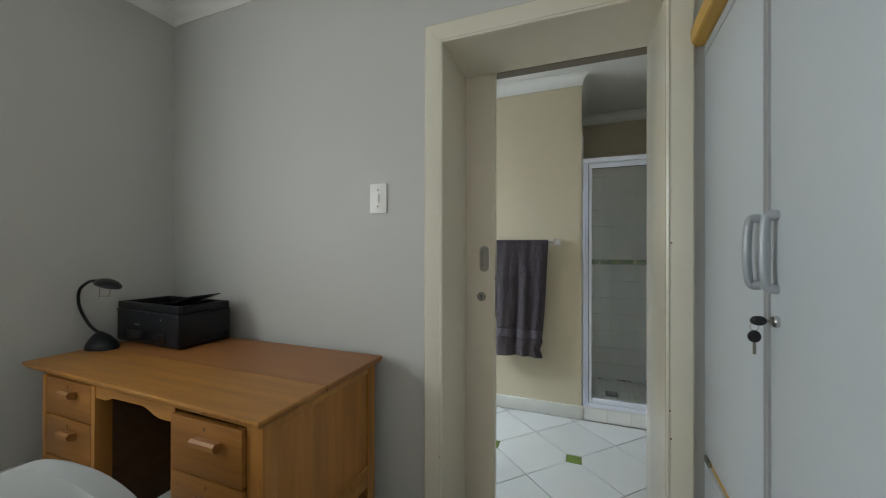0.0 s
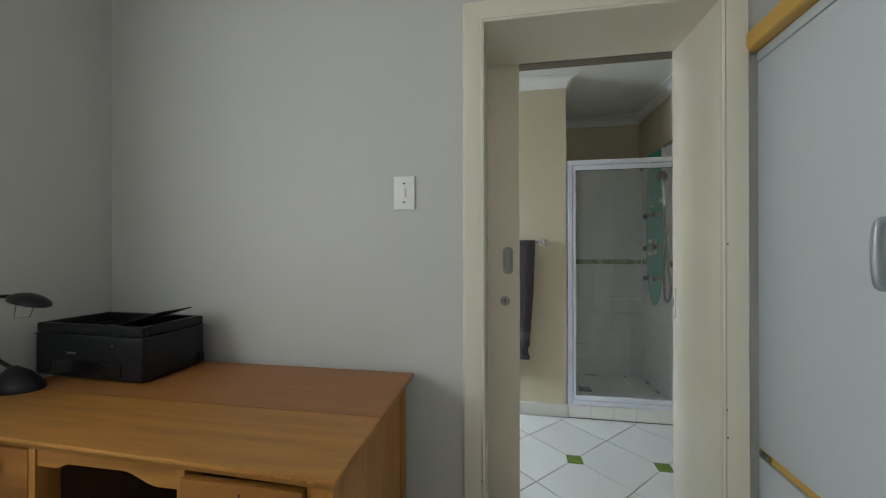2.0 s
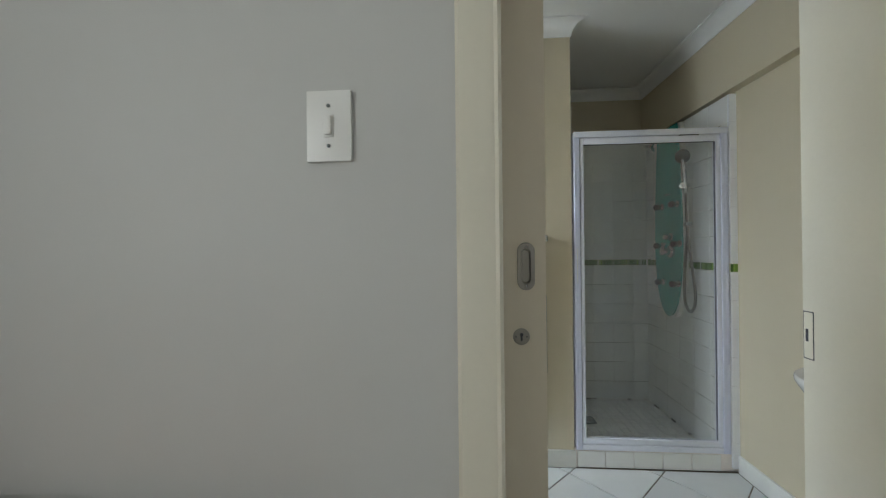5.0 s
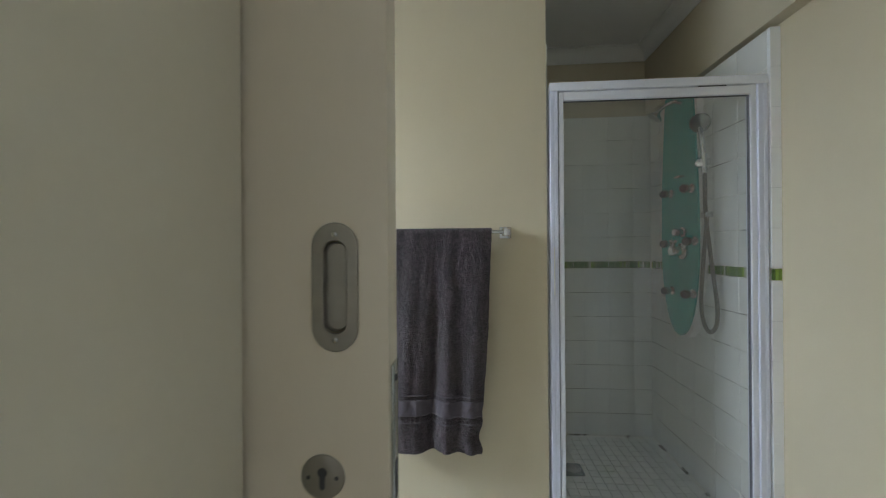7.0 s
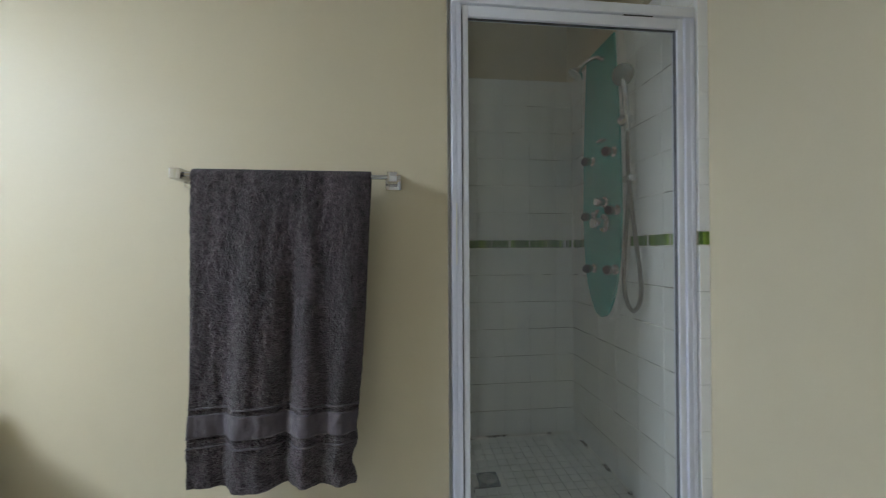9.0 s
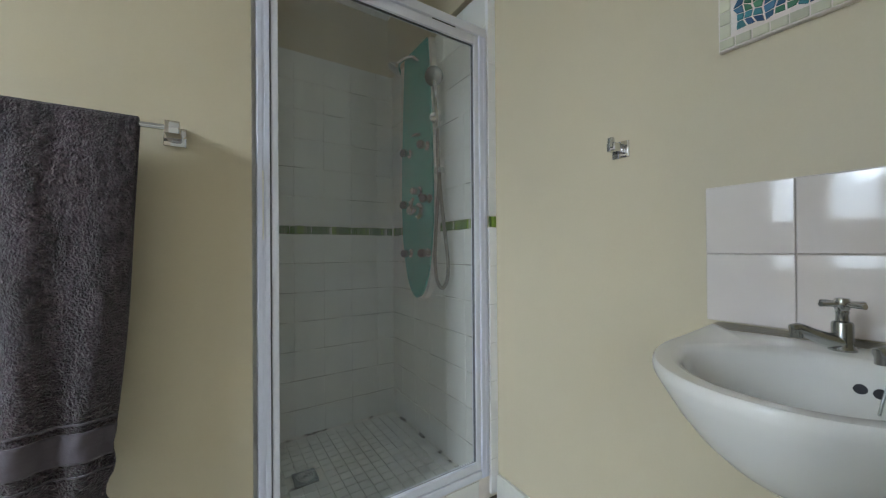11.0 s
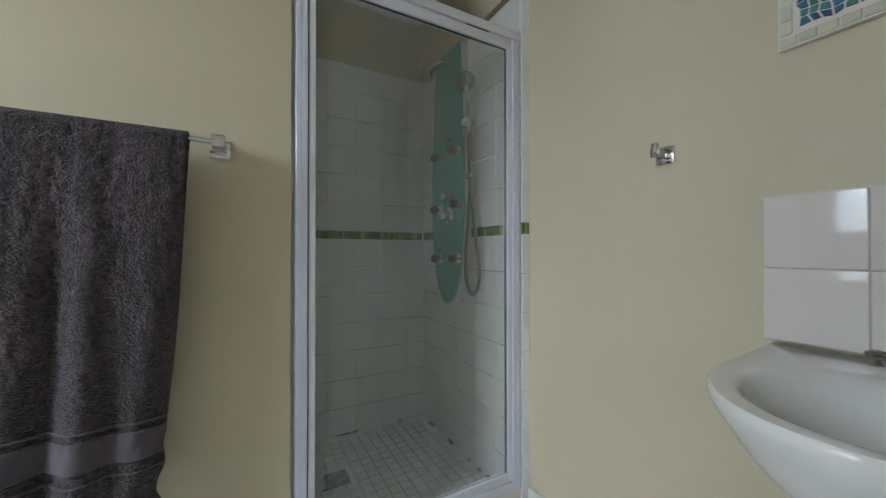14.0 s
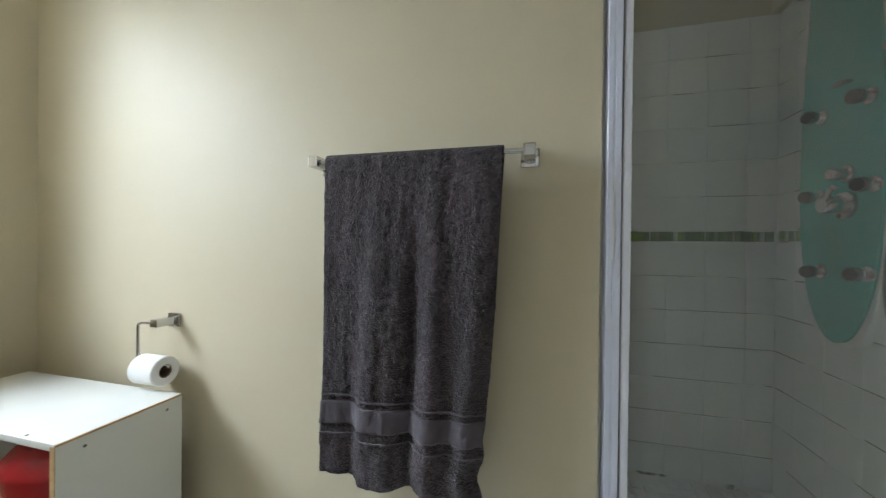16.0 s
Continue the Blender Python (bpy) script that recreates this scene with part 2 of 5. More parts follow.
def part(name, bm, material, parent, label=""):
    ob = new(name, mesh_of(name, bm, material))
    attach(ob, parent)
    return tagged(ob, label)


def solid(name, bm, material, label, category, group="", kind=""):
    return tagged(new(name, mesh_of(name, bm, material)), label, category, group, kind)


def structure(name, bm, material, label, category):
    return solid(name, bm, material, label, category, kind="structure")


def fresh():
    return bmesh.new()


def box(bm, lo, hi, bevel=0.0, seg=2, m=None):
    r = bmesh.ops.create_cube(bm, size=1)
    c = [(a + b) / 2 for a, b in zip(lo, hi)]
    s = [abs(b - a) for a, b in zip(lo, hi)]
    for v in r["verts"]:
        v.co = Vector([v.co[i] * s[i] + c[i] for i in range(3)])
    vs = r["verts"]
    if bevel:
        es = list({e for v in vs for e in v.link_edges})
        out = bmesh.ops.bevel(bm, geom=es, offset=bevel, segments=seg, profile=0.6, affect="EDGES")
        vs = list({v for f in out["faces"] for v in f.verts} | {v for v in vs if v.is_valid})
    if m is not None:
        for v in vs:
            v.co = m @ v.co
    return bm


def rod(bm, p, q, r, r2=None, seg=20):
    p, q = Vector(p), Vector(q)
    d = q - p
    m = Matrix.Translation((p + q) / 2) @ d.to_track_quat("Z", "Y").to_matrix().to_4x4()
    bmesh.ops.create_cone(bm, cap_ends=True, segments=seg, radius1=r, radius2=r if r2 is None else r2, depth=d.length, matrix=m)
    return bm


def sweep(bm, pts, r, seg=10, radii=None):
    pts = [Vector(p) for p in pts]
    rings, side = [], None
    for i, p in enumerate(pts):
        d = (pts[min(i + 1, len(pts) - 1)] - pts[max(i - 1, 0)]).normalized()
        if side is None:
            side = d.orthogonal().normalized()
        side = (side - d * side.dot(d)).normalized()
        up = d.cross(side)
        rr = radii[i] if radii else r
        rings.append([bm.verts.new(p + (side * math.cos(a) + up * math.sin(a)) * rr) for a in [2 * math.pi * k / seg for k in range(seg)]])
    for a, b in zip(rings, rings[1:]):
        for k in range(seg):
            bm.faces.new((a[k], a[(k + 1) % seg], b[(k + 1) % seg], b[k]))
    bm.faces.new(rings[0][::-1])
    bm.faces.new(rings[-1])
    return bm


def curve(ctrl, n=10):
    """A smooth line through the given places (Catmull-Rom)."""
    c = [Vector(p) for p in ctrl]
    c = [c[0] * 2 - c[1]] + c + [c[-1] * 2 - c[-2]]
    out = []
    for i in range(1, len(c) - 2):
        a, b, d, e = c[i - 1:i + 3]
        for k in range(n):
            t = k / n
            out.append(0.5 * (2 * b + (d - a) * t + (2 * a - 5 * b + 4 * d - e) * t * t + (3 * b - a - 3 * d + e) * t ** 3))
    return out + [c[-2]]


def lathe(bm, profile, m, seg=28, cap=True):
    """Turn (radius, height) pairs round z, then lay it at the pose m."""
    rings = []
    for r, h in profile:
        rings.append([bm.verts.new(m @ Vector((r * math.cos(a), r * math.sin(a), h))) for a in [2 * math.pi * k / seg for k in range(seg)]])
    for a, b in zip(rings, rings[1:]):
        for k in range(seg):
            bm.faces.new((a[k], a[(k + 1) % seg], b[(k + 1) % seg], b[k]))
    if cap and profile[0][0] > 1e-5:
        bm.faces.new(rings[0][::-1])
    if cap and profile[-1][0] > 1e-5:
        bm.faces.new(rings[-1])
    return bm


def extrude(bm, poly, along, a, b):
    """A prism: the outline poly (pairs) in the plane across the axis along (0, 1 or 2), from a to b."""
    def put(u, v, w):
        q = [u, v]
        q.insert(along, w)
        return bm.verts.new(q)
    low, high = [put(u, v, a) for u, v in poly], [put(u, v, b) for u, v in poly]
    n = len(poly)
    for k in range(n):
        bm.faces.new((low[k], low[(k + 1) % n], high[(k + 1) % n], high[k]))
    bm.faces.new(low[::-1])
    bm.faces.new(high)
    return bm


def aim(at, direction):
    return Matrix.Translation(at) @ Vector(direction).to_track_quat("Z", "Y").to_matrix().to_4x4()


# ---- structure: plan in metres, door wall's bedroom face on y = 0 ----
WEST, EAST = -1.48, 1.39          # bathroom walls
BW, BE, BS = -1.60, 1.46, -3.3    # bedroom walls
FRONT, BACK = 1.42, 2.324         # towel wall, shower back wall
CEIL_A, CEIL_B = 2.52, 2.47       # ceilings: bedroom, bathroom
HEAD, JR = 2.025, 0.755           # door opening
ALC = 0.534                       # shower alcove's west side

structure("floor_bedroom", box(fresh(), (BW - 0.2, BS - 0.2, -0.1), (BE + 0.2, 0.0, -0.002)), M_CARPET, "unseen beige carpeted bedroom floor, lightened to bounce light", "floor")
structure("floor_bathroom", box(fresh(), (WEST - 0.1, 0.0, -0.1), (EAST + 0.1, FRONT + 0.1, -0.004)), M_GROUT_D, "dark grouted bed of the bathroom floor tiles", "floor")
structure("ceiling_bedroom", box(fresh(), (BW - 0.2, BS - 0.2, CEIL_A), (BE + 0.2, 0.0, CEIL_A + 0.1)), M_WHITE, "plain white plastered bedroom ceiling", "ceiling")
structure("ceiling_bathroom", box(fresh(), (WEST - 0.2, 0.001, CEIL_B), (EAST + 0.2, BACK + 0.2, CEIL_B + 0.1)), M_WHITE, "plain white plastered bathroom ceiling", "ceiling")


def wall(name, boxes, material, label):
    bm = fresh()
    for lo, hi in boxes:
        box(bm, lo, hi)
    return structure(name, bm, material, label, "wall")


def pierced(name, x0, x1, y0, y1, w, top, material, label):
    """A wall along y, one slab with one window hole w = (y, y, z, z)."""
    bm = fresh()
    sides = []
    for x in (x0, x1):
        sides.append(([bm.verts.new((x, *p)) for p in ((y0, 0), (y1, 0), (y1, top), (y0, top))], [bm.verts.new((x, *p)) for p in ((w[0], w[2]), (w[1], w[2]), (w[1], w[3]), (w[0], w[3]))]))
    for k in range(4):
        j = (k + 1) % 4
        for out, hole in sides:
            bm.faces.new((out[k], out[j], hole[j], hole[k]))
        for i in (0, 1):
            bm.faces.new((sides[0][i][k], sides[0][i][j], sides[1][i][j], sides[1][i][k]))
    return structure(name, bm, material, label, "wall")


# door wall: grey bedroom skin and olive bathroom skin, one on the other
wall("wall_door_bedroom", [((BW, 0, 0), (-0.028, 0.11, CEIL_A)), ((JR + 0.038, 0, 0), (BE, 0.11, CEIL_A)), ((-0.028, 0, HEAD + 0.028), (JR + 0.038, 0.11, CEIL_A))], M_GREY, "grey painted bedroom wall round the doorway")
wall("wall_door_bathroom", [((WEST, 0.11, 0), (-0.028, 0.22, CEIL_B)), ((JR + 0.038, 0.11, 0), (EAST, 0.22, CEIL_B)), ((-0.028, 0.11, HEAD + 0.028), (JR + 0.038, 0.22, CEIL_B))], M_OLIVE, "olive painted bathroom side of the door wall")
pierced("wall_bedroom_west", BW - 0.2, BW, BS, 0.0, WR, CEIL_A, M_GREY, "grey painted bedroom wall with a window")
# mostly unseen walls, white to bounce light onto desk and west wall
wall("wall_bedroom_east", [((BE, BS, 0), (BE + 0.15, 0.0, CEIL_A))], M_WHITE, "bedroom wall behind the cupboard, white to bounce light")
wall("wall_bedroom_south", [((BW - 0.2, BS - 0.15, 0), (BE + 0.15, BS, CEIL_A))], M_WHITE, "unseen bedroom wall, white to bounce light")
pierced("wall_bathroom_west", WEST - 0.2, WEST, 0.11, FRONT + 0.15, WB, CEIL_B, M_OLIVE, "olive painted bathroom wall with a window")
wall("wall_towel", [((WEST, FRONT, 0), (ALC - 0.012, FRONT + 0.12, CEIL_B)), ((ALC - 0.16, FRONT + 0.12, 0), (ALC - 0.012, BACK, CEIL_B))], M_OLIVE, "olive satin painted wall with the towel rail")
wall("wall_bathroom_east", [((EAST, 0.22, 0), (EAST + 0.15, BACK + 0.15, CEIL_B))], M_OLIVE, "olive painted bathroom wall behind the basin")
wall("wall_beam", [((EAST - 0.055, 0.22, 2.05), (EAST, BACK, CEIL_B))], M_OLIVE, "olive painted thicker upper part of the wall")
wall("wall_shower_back", [((ALC - 0.16, BACK, 0), (EAST, BACK + 0.15, CEIL_B))], M_OLIVE, "olive painted wall above the shower tiles")


def cove(name, base, a, b, inward, z, depth=0.075, drop=0.075):
    """A coved cornice from a to b (plan places) whose wall lies against `inward`'s back. Mitres: base gives how far each end runs out."""
    bm = fresh()
    a, b, n = Vector((*a, 0)), Vector((*b, 0)), Vector((*inward, 0))
    d = (b - a).normalized()
    prof = [(0, -drop), (0.006, -drop)]
    prof += [(0.006 + (depth - 0.012) * (1 - math.cos(t)), -drop + 0.004 + (drop - 0.012) * math.sin(t)) for t in [math.pi / 2 * k / 7 for k in range(8)]]
    prof += [(depth, -0.008), (depth, 0.0), (0, 0.0)]
    rows = []
    for p, s in ((a, base[0]), (b, base[1])):
        rows.append([bm.verts.new(p + n * u + d * (s * u) + Vector((0, 0, z + v))) for u, v in prof])
    k = len(prof)
    for i in range(k):
        bm.faces.new((rows[0][i], rows[0][(i + 1) % k], rows[1][(i + 1) % k], rows[1][i]))
    bm.faces.new(rows[0][::-1])
    bm.faces.new(rows[1])
    return structure(name, bm, M_WHITE, "white coved plaster cornice", "cornice")


cove("cornice_bedroom_north", (1, -1), (BW, 0), (BE, 0), (0, -1), CEIL_A)
cove("cornice_bedroom_west", (1, -1), (BW, BS), (BW, 0), (1, 0), CEIL_A)
cove("cornice_towel_wall", (1, 1), (WEST, FRONT), (ALC - 0.012, FRONT), (0, -1), CEIL_B)
cove("cornice_alcove_west", (-1, -1), (ALC - 0.012, FRONT), (ALC - 0.012, BACK), (1, 0), CEIL_B)
cove("cornice_shower_back", (1, -1), (ALC - 0.012, BACK), (EAST - 0.055, BACK), (0, -1), CEIL_B)
cove("cornice_beam", (1, -1), (EAST - 0.055, 0.22), (EAST - 0.055, BACK), (-1, 0), CEIL_B)
cove("cornice_bathroom_west", (1, -1), (WEST, 0.22), (WEST, FRONT), (1, 0), CEIL_B)


def skirting(name, lo, hi):
    structure(name, box(fresh(), lo, hi, 0.006), M_SKIRT, "white painted skirting board", "baseboard")


skirting("baseboard_towel_wall", (WEST, FRONT - 0.015, 0), (ALC - 0.004, FRONT, 0.095))
skirting("baseboard_bathroom_east", (EAST - 0.015, 0.22, 0), (EAST, FRONT - 0.016, 0.095))


def window(name, x, w, label):
    ob = thing(name, (x, (w[0] + w[1]) / 2, w[2]), label, "window", kind="structure")
    y0, y1, z0, z1 = w
    bm = fresh()
    f = 0.045
    for lo, hi in (((x - 0.05, y0, z0), (x, y0 + f, z1)), ((x - 0.05, y1 - f, z0), (x, y1, z1)), ((x - 0.05, y0 + f, z0), (x, y1 - f, z0 + f)), ((x - 0.05, y0 + f, z1 - f), (x, y1 - f, z1))):
        box(bm, lo, hi, 0.004)
    part("window_frame", bm, M_SKIRT, ob)
    p = part("pane", box(fresh(), (x - 0.028, y0 + f, z0 + f), (x - 0.022, y1 - f, z1 - f)), M_PANE, ob)
    p.visible_shadow = False
    part("window_sill", box(fresh(), (x - 0.05, y0 - 0.03, z0 - 0.03), (x + 0.16, y1 + 0.03, z0 - 0.003), 0.006), M_SKIRT, ob)


window("window_bathroom", WEST - 0.09, WB, "white framed bathroom window with a frosted pane")
window("window_bedroom", BW - 0.09, WR, "white framed bedroom window with a frosted pane")

# ---- doorway ----
doorway = thing("door_frame", (JR / 2, 0.15, 0), "cream gloss painted door frame with moulded architrave", "door frame", kind="structure")


def architrave(name, x_in, out):
    """Upright moulding: x_in its opening edge, out the way that it widens."""
    w = 0.076
    prof = [(0, 0), (0, -0.014), (0.006, -0.018), (0.012, -0.014), (0.018, -0.016), (0.055, -0.022), (0.070, -0.022), (w, -0.016), (w, 0)]
    bm = fresh()
    low = [bm.verts.new((x_in + out * u, v, 0)) for u, v in prof]
    high = [bm.verts.new((x_in + out * u, v, HEAD + u)) for u, v in prof]
    n = len(prof)
    for k in range(n):
        bm.faces.new((low[k], low[(k + 1) % n], high[(k + 1) % n], high[k]))
    bm.faces.new(low[::-1])
    bm.faces.new(high)
    part(name, bm, M_CREAM, doorway)


architrave("architrave_upright", 0.0, -1)
architrave("architrave_upright", JR, 1)
bm = fresh()
prof = [(0, 0), (0, -0.014), (0.006, -0.018), (0.012, -0.014), (0.018, -0.016), (0.055, -0.022), (0.070, -0.022), (0.076, -0.016), (0.076, 0)]
ends = [[bm.verts.new((x - s * u, v, HEAD + u)) for u, v in prof] for x, s in ((0.0, 1), (JR, -1))]
for k in range(len(prof)):
    bm.faces.new((ends[0][k], ends[0][(k + 1) % len(prof)], ends[1][(k + 1) % len(prof)], ends[1][k]))
part("architrave_head", bm, M_CREAM, doorway)
part("jamb_lining", box(fresh(), (-0.03, 0.0005, 0), (0.0, 0.296, HEAD)), M_CREAM, doorway)
part("jamb_lining", box(fresh(), (JR, 0.0005, 0), (JR + 0.04, 0.322, HEAD + 0.02), 0.003), M_CREAM, doorway)
part("head_lining", box(fresh(), (-0.03, 0.0005, HEAD), (JR + 0.04, 0.300, HEAD + 0.03)), M_CREAM, doorway)
# sliding track: brown stands for the shade under the head
part("track_box", box(fresh(), (-0.85, 0.344, HEAD + 0.018), (JR + 0.04, 0.40, HEAD + 0.10)), M_TRACK_SHADE, doorway, "sliding track, the slot's shade put into its brown colour")
part("striker_outline", box(fresh(), (JR - 0.0006, 0.2935, 0.9425), (JR - 0.0001, 0.3195, 1.0575)), M_SEAL, doorway, "dark outline round the striker plate")
# metal plate in cream: the reflection it shows is put into the colour
part("striker_plate", box(fresh(), (JR - 0.0012, 0.2955, 0.945), (JR - 0.0007, 0.3175, 1.055)), M_CREAM, doorway, "metal striker plate, its pale reflection put into a cream colour")
part("striker_hole", box(fresh(), (JR - 0.0016, 0.306, 0.985), (JR - 0.0013, 0.313, 1.015)), M_SEAL, doorway)

for x, y, z in ((JR + 0.014, -0.0155, 1.235), (JR + 0.010, -0.0160, 0.708), (JR + 0.013, -0.0155, 0.62), (-0.010, -0.0160, 0.40)):
    part("paint_chip", lathe(fresh(), [(0.0032, 0), (0.0020, 0.0008), (0, 0.0009)], aim((x, y, z), (0.1, -1, 0.15)), 7), M_CARD, doorway, "small brown chip in the paint")

# sliding door leaf, nearly open
leaf = thing("sliding_door", (-0.3, 0.321, 0.012), "cream painted sliding door pushed open beside its jamb", "door")
LX, LY = 0.137, 0.302


def capsule(bm, cx, cz, hw, hh, y0, y1, n=14):
    pts = []
    for k in range(n + 1):
        a = math.pi * k / n
        pts.append((cx + hw * math.cos(a), cz + hh - hw + hw * math.sin(a)))
    for k in range(n + 1):
        a = math.pi + math.pi * k / n
        pts.append((cx + hw * math.cos(a), cz - hh + hw + hw * math.sin(a)))
    return extrude(bm, pts, 1, y0, y1)


def ring_capsule(bm, cx, cz, hw, hh, iw, ih, y0, y1, n=14):
    def line(w, h):
        out = []
        for s in (0, math.pi):
            for k in range(n + 1):
                a = s + math.pi * k / n
                out.append((cx + w * math.cos(a), cz + (h - w) * (1 if s == 0 else -1) + w * math.sin(a)))
        return out
    o, i = line(hw, hh), line(iw, ih)
    rows = [[bm.verts.new((u, y, v)) for u, v in ln] for ln, y in ((o, y1), (o, y0 + 0.0008), (line(hw - 0.0008, hh - 0.0008), y0), (line(iw + 0.001, ih + 0.001), y0), (i, y0 + 0.001), (i, y1))]
    m = len(o)
    for a, b in zip(rows, rows[1:]):
        for k in range(m):
            bm.faces.new((a[k], a[(k + 1) % m], b[(k + 1) % m], b[k]))
    return bm


PX, PZ = 0.0875, 1.170


def stadium(w, h, n=14):
    return [(PX + w * math.cos(s + math.pi * k / n), PZ + (h - w) * (1 if s == 0 else -1) + w * math.sin(s + math.pi * k / n)) for s in (0, math.pi) for k in range(n + 1)]


# the leaf, with a real pocket for the flush pull
bm = fresh()
x0, x1, z0, z1, yb = -0.72, LX, 0.012, HEAD + 0.03, LY + 0.038
rim4 = [bm.verts.new((x, LY, z)) for x, z in ((x0, z0), (x1, z0), (x1, z1), (x0, z1))]
hole = [bm.verts.new((x, LY, z)) for x, z in stadium(0.0150, 0.0460)]
es = [bm.edges.new((a, b)) for ring in (rim4, hole) for a, b in zip(ring, ring[1:] + ring[:1])]
bmesh.ops.triangle_fill(bm, use_beauty=True, use_dissolve=False, edges=es, normal=(0, -1, 0))
far = [bm.verts.new((v.co.x, yb, v.co.z)) for v in rim4]
for k in range(4):
    bm.faces.new((rim4[k], rim4[(k + 1) % 4], far[(k + 1) % 4], far[k]))
bm.faces.new(far)
part("door_panel", bm, M_LEAF, leaf)
pull = part("flush_pull", ring_capsule(fresh(), PX, PZ, 0.0218, 0.0600, 0.0108, 0.0430, LY - 0.0030, LY - 0.0003), M_STEEL, leaf, "satin steel flush pull")
bm = fresh()
cup_rows = [[bm.verts.new((x, y, z)) for x, z in stadium(w, h)] for w, h, y in ((0.0112, 0.0418, LY - 0.0012), (0.0112, 0.0418, LY + 0.0035), (0.0098, 0.0403, LY + 0.0052))]
for a, b in zip(cup_rows, cup_rows[1:]):
    for k in range(len(a)):
        bm.faces.new((a[k], a[(k + 1) % len(a)], b[(k + 1) % len(a)], b[k]))
bm.faces.new(cup_rows[-1])
part("recess", bm, M_STEEL, pull, "steel finger recess")
for s in (-1, 1):
    part("screw", lathe(fresh(), [(0.0, 0.0006), (0.002, 0.0006), (0.0028, 0.0)], aim((PX, LY - 0.003, PZ + s * 0.049), (0, -1, 0)), 12), M_DULL, pull)
KX, KZ = 0.0745, 0.993
esc = part("keyhole_escutcheon", lathe(fresh(), [(0.0, 0.002), (0.0178, 0.002), (0.0206, 0.001), (0.0210, 0.0)], aim((KX, LY - 0.0003, KZ), (0, -1, 0)), 36), M_STEEL, leaf, "round steel keyhole escutcheon")
part("keyhole", capsule(fresh(), KX, KZ - 0.001, 0.0026, 0.0100, LY - 0.0028, LY - 0.0024), M_SEAL, esc)
part("keyhole_top", lathe(fresh(), [(0.0, 0.0003), (0.0046, 0.0003), (0.0046, 0.0)], aim((KX, LY - 0.0026, KZ + 0.005), (0, -1, 0)), 16), M_SEAL, esc)
for s in (-1, 1):
    part("screw", lathe(fresh(), [(0.0, 0.0004), (0.0016, 0.0004), (0.002, 0.0)], aim((KX + s * 0.0135, LY - 0.0024, KZ), (0, -1, 0)), 12), M_SEAL, esc)
lock = part("lock_plate", box(fresh(), (LX + 0.0002, LY + 0.008, 0.90), (LX + 0.0028, LY + 0.030, 1.095), 0.0008), M_DULL, leaf, "worn steel lock plate")
part("latch_hole", box(fresh(), (LX + 0.0027, LY + 0.014, 0.965), (LX + 0.0032, LY + 0.024, 1.0)), M_SEAL, lock)
for z in (0.915, 1.080):
    part("screw", lathe(fresh(), [(0.0034, 0), (0.0034, 0.0008), (0, 0.0010)], aim((LX + 0.0027, LY + 0.019, z), (1, 0, 0)), 12), M_SEAL, lock)

# ---- bathroom: shower enclosure ----
TX, TY = 1.352, 2.300             # tile faces: east and back walls of the shower
structure("kerb", box(fresh(), (ALC - 0.010, FRONT - 0.004, 0), (EAST - 0.038, FRONT + 0.10, 0.098), 0.004), M_GROUT_W, "white grouted shower kerb", "kerb")
shower_floor = structure("floor_shower", box(fresh(), (ALC - 0.012, FRONT + 0.10, -0.08), (TX + 0.01, BACK, 0.014)), M_GROUT, "grey grouted mosaic floor of the shower", "floor")
bed_east = structure("wall_shower_east", box(fresh(), (TX + 0.0018, FRONT + 0.002, 0), (EAST, BACK, 2.038)), M_GROUT, "white tiled east wall of the shower", "wall")
bed_back = structure("wall_shower_tiled", box(fresh(), (ALC - 0.012, TY + 0.0018, 0), (TX + 0.0018, BACK, 2.038)), M_GROUT, "white tiled back wall of the shower", "wall")
structure("wall_shower_west", box(fresh(), (ALC - 0.012, FRONT + 0.03, 0), (ALC, TY + 0.004, 2.038)), M_TILE, "white tiled west wall of the shower", "wall")

shower = thing("shower_enclosure", (0.94, FRONT, 0.098), "white aluminium framed shower enclosure with a clear glass door", "shower")
Z0, Z1 = 0.098, 1.862


def profile_post(name, x0, x1, y0, y1):
    """An upright aluminium section with a shallow groove down its face."""
    g = (x0 + x1) / 2
    w = x1 - x0
    poly = [(x0, y0 + 0.002), (x0 + 0.002, y0), (g - w * 0.10, y0), (g - w * 0.08, y0 + 0.0012), (g + w * 0.08, y0 + 0.0012), (g + w * 0.10, y0), (x1 - 0.002, y0), (x1, y0 + 0.002), (x1, y1), (x0, y1)]
    return part(name, extrude(fresh(), poly, 2, Z0, Z1 - 0.0335), M_POST, shower)


profile_post("post", 0.534, 0.566, FRONT - 0.010, FRONT + 0.030)
profile_post("post", 1.310, 1.346, FRONT - 0.010, FRONT + 0.030)
part("post_lip", box(fresh(), (1.288, FRONT - 0.004, Z0 + 0.033), (1.3095, FRONT + 0.026, Z1 - 0.034), 0.002), M_ALU, shower)
part("header", box(fresh(), (0.534, FRONT - 0.012, Z1 - 0.033), (1.346, FRONT + 0.032, Z1), 0.003), M_ALU, shower)
part("sill", box(fresh(), (0.567, FRONT - 0.010, Z0), (1.309, FRONT + 0.032, Z0 + 0.030), 0.003), M_ALU, shower)
sdoor = part("glass_door", box(fresh(), (0.570, FRONT - 0.006, Z0 + 0.034), (0.588, FRONT + 0.022, Z1 - 0.037), 0.002), M_ALU, shower)
part("top_rail", box(fresh(), (0.5885, FRONT - 0.006, Z1 - 0.071), (1.287, FRONT + 0.022, Z1 - 0.037), 0.002), M_ALU, sdoor)
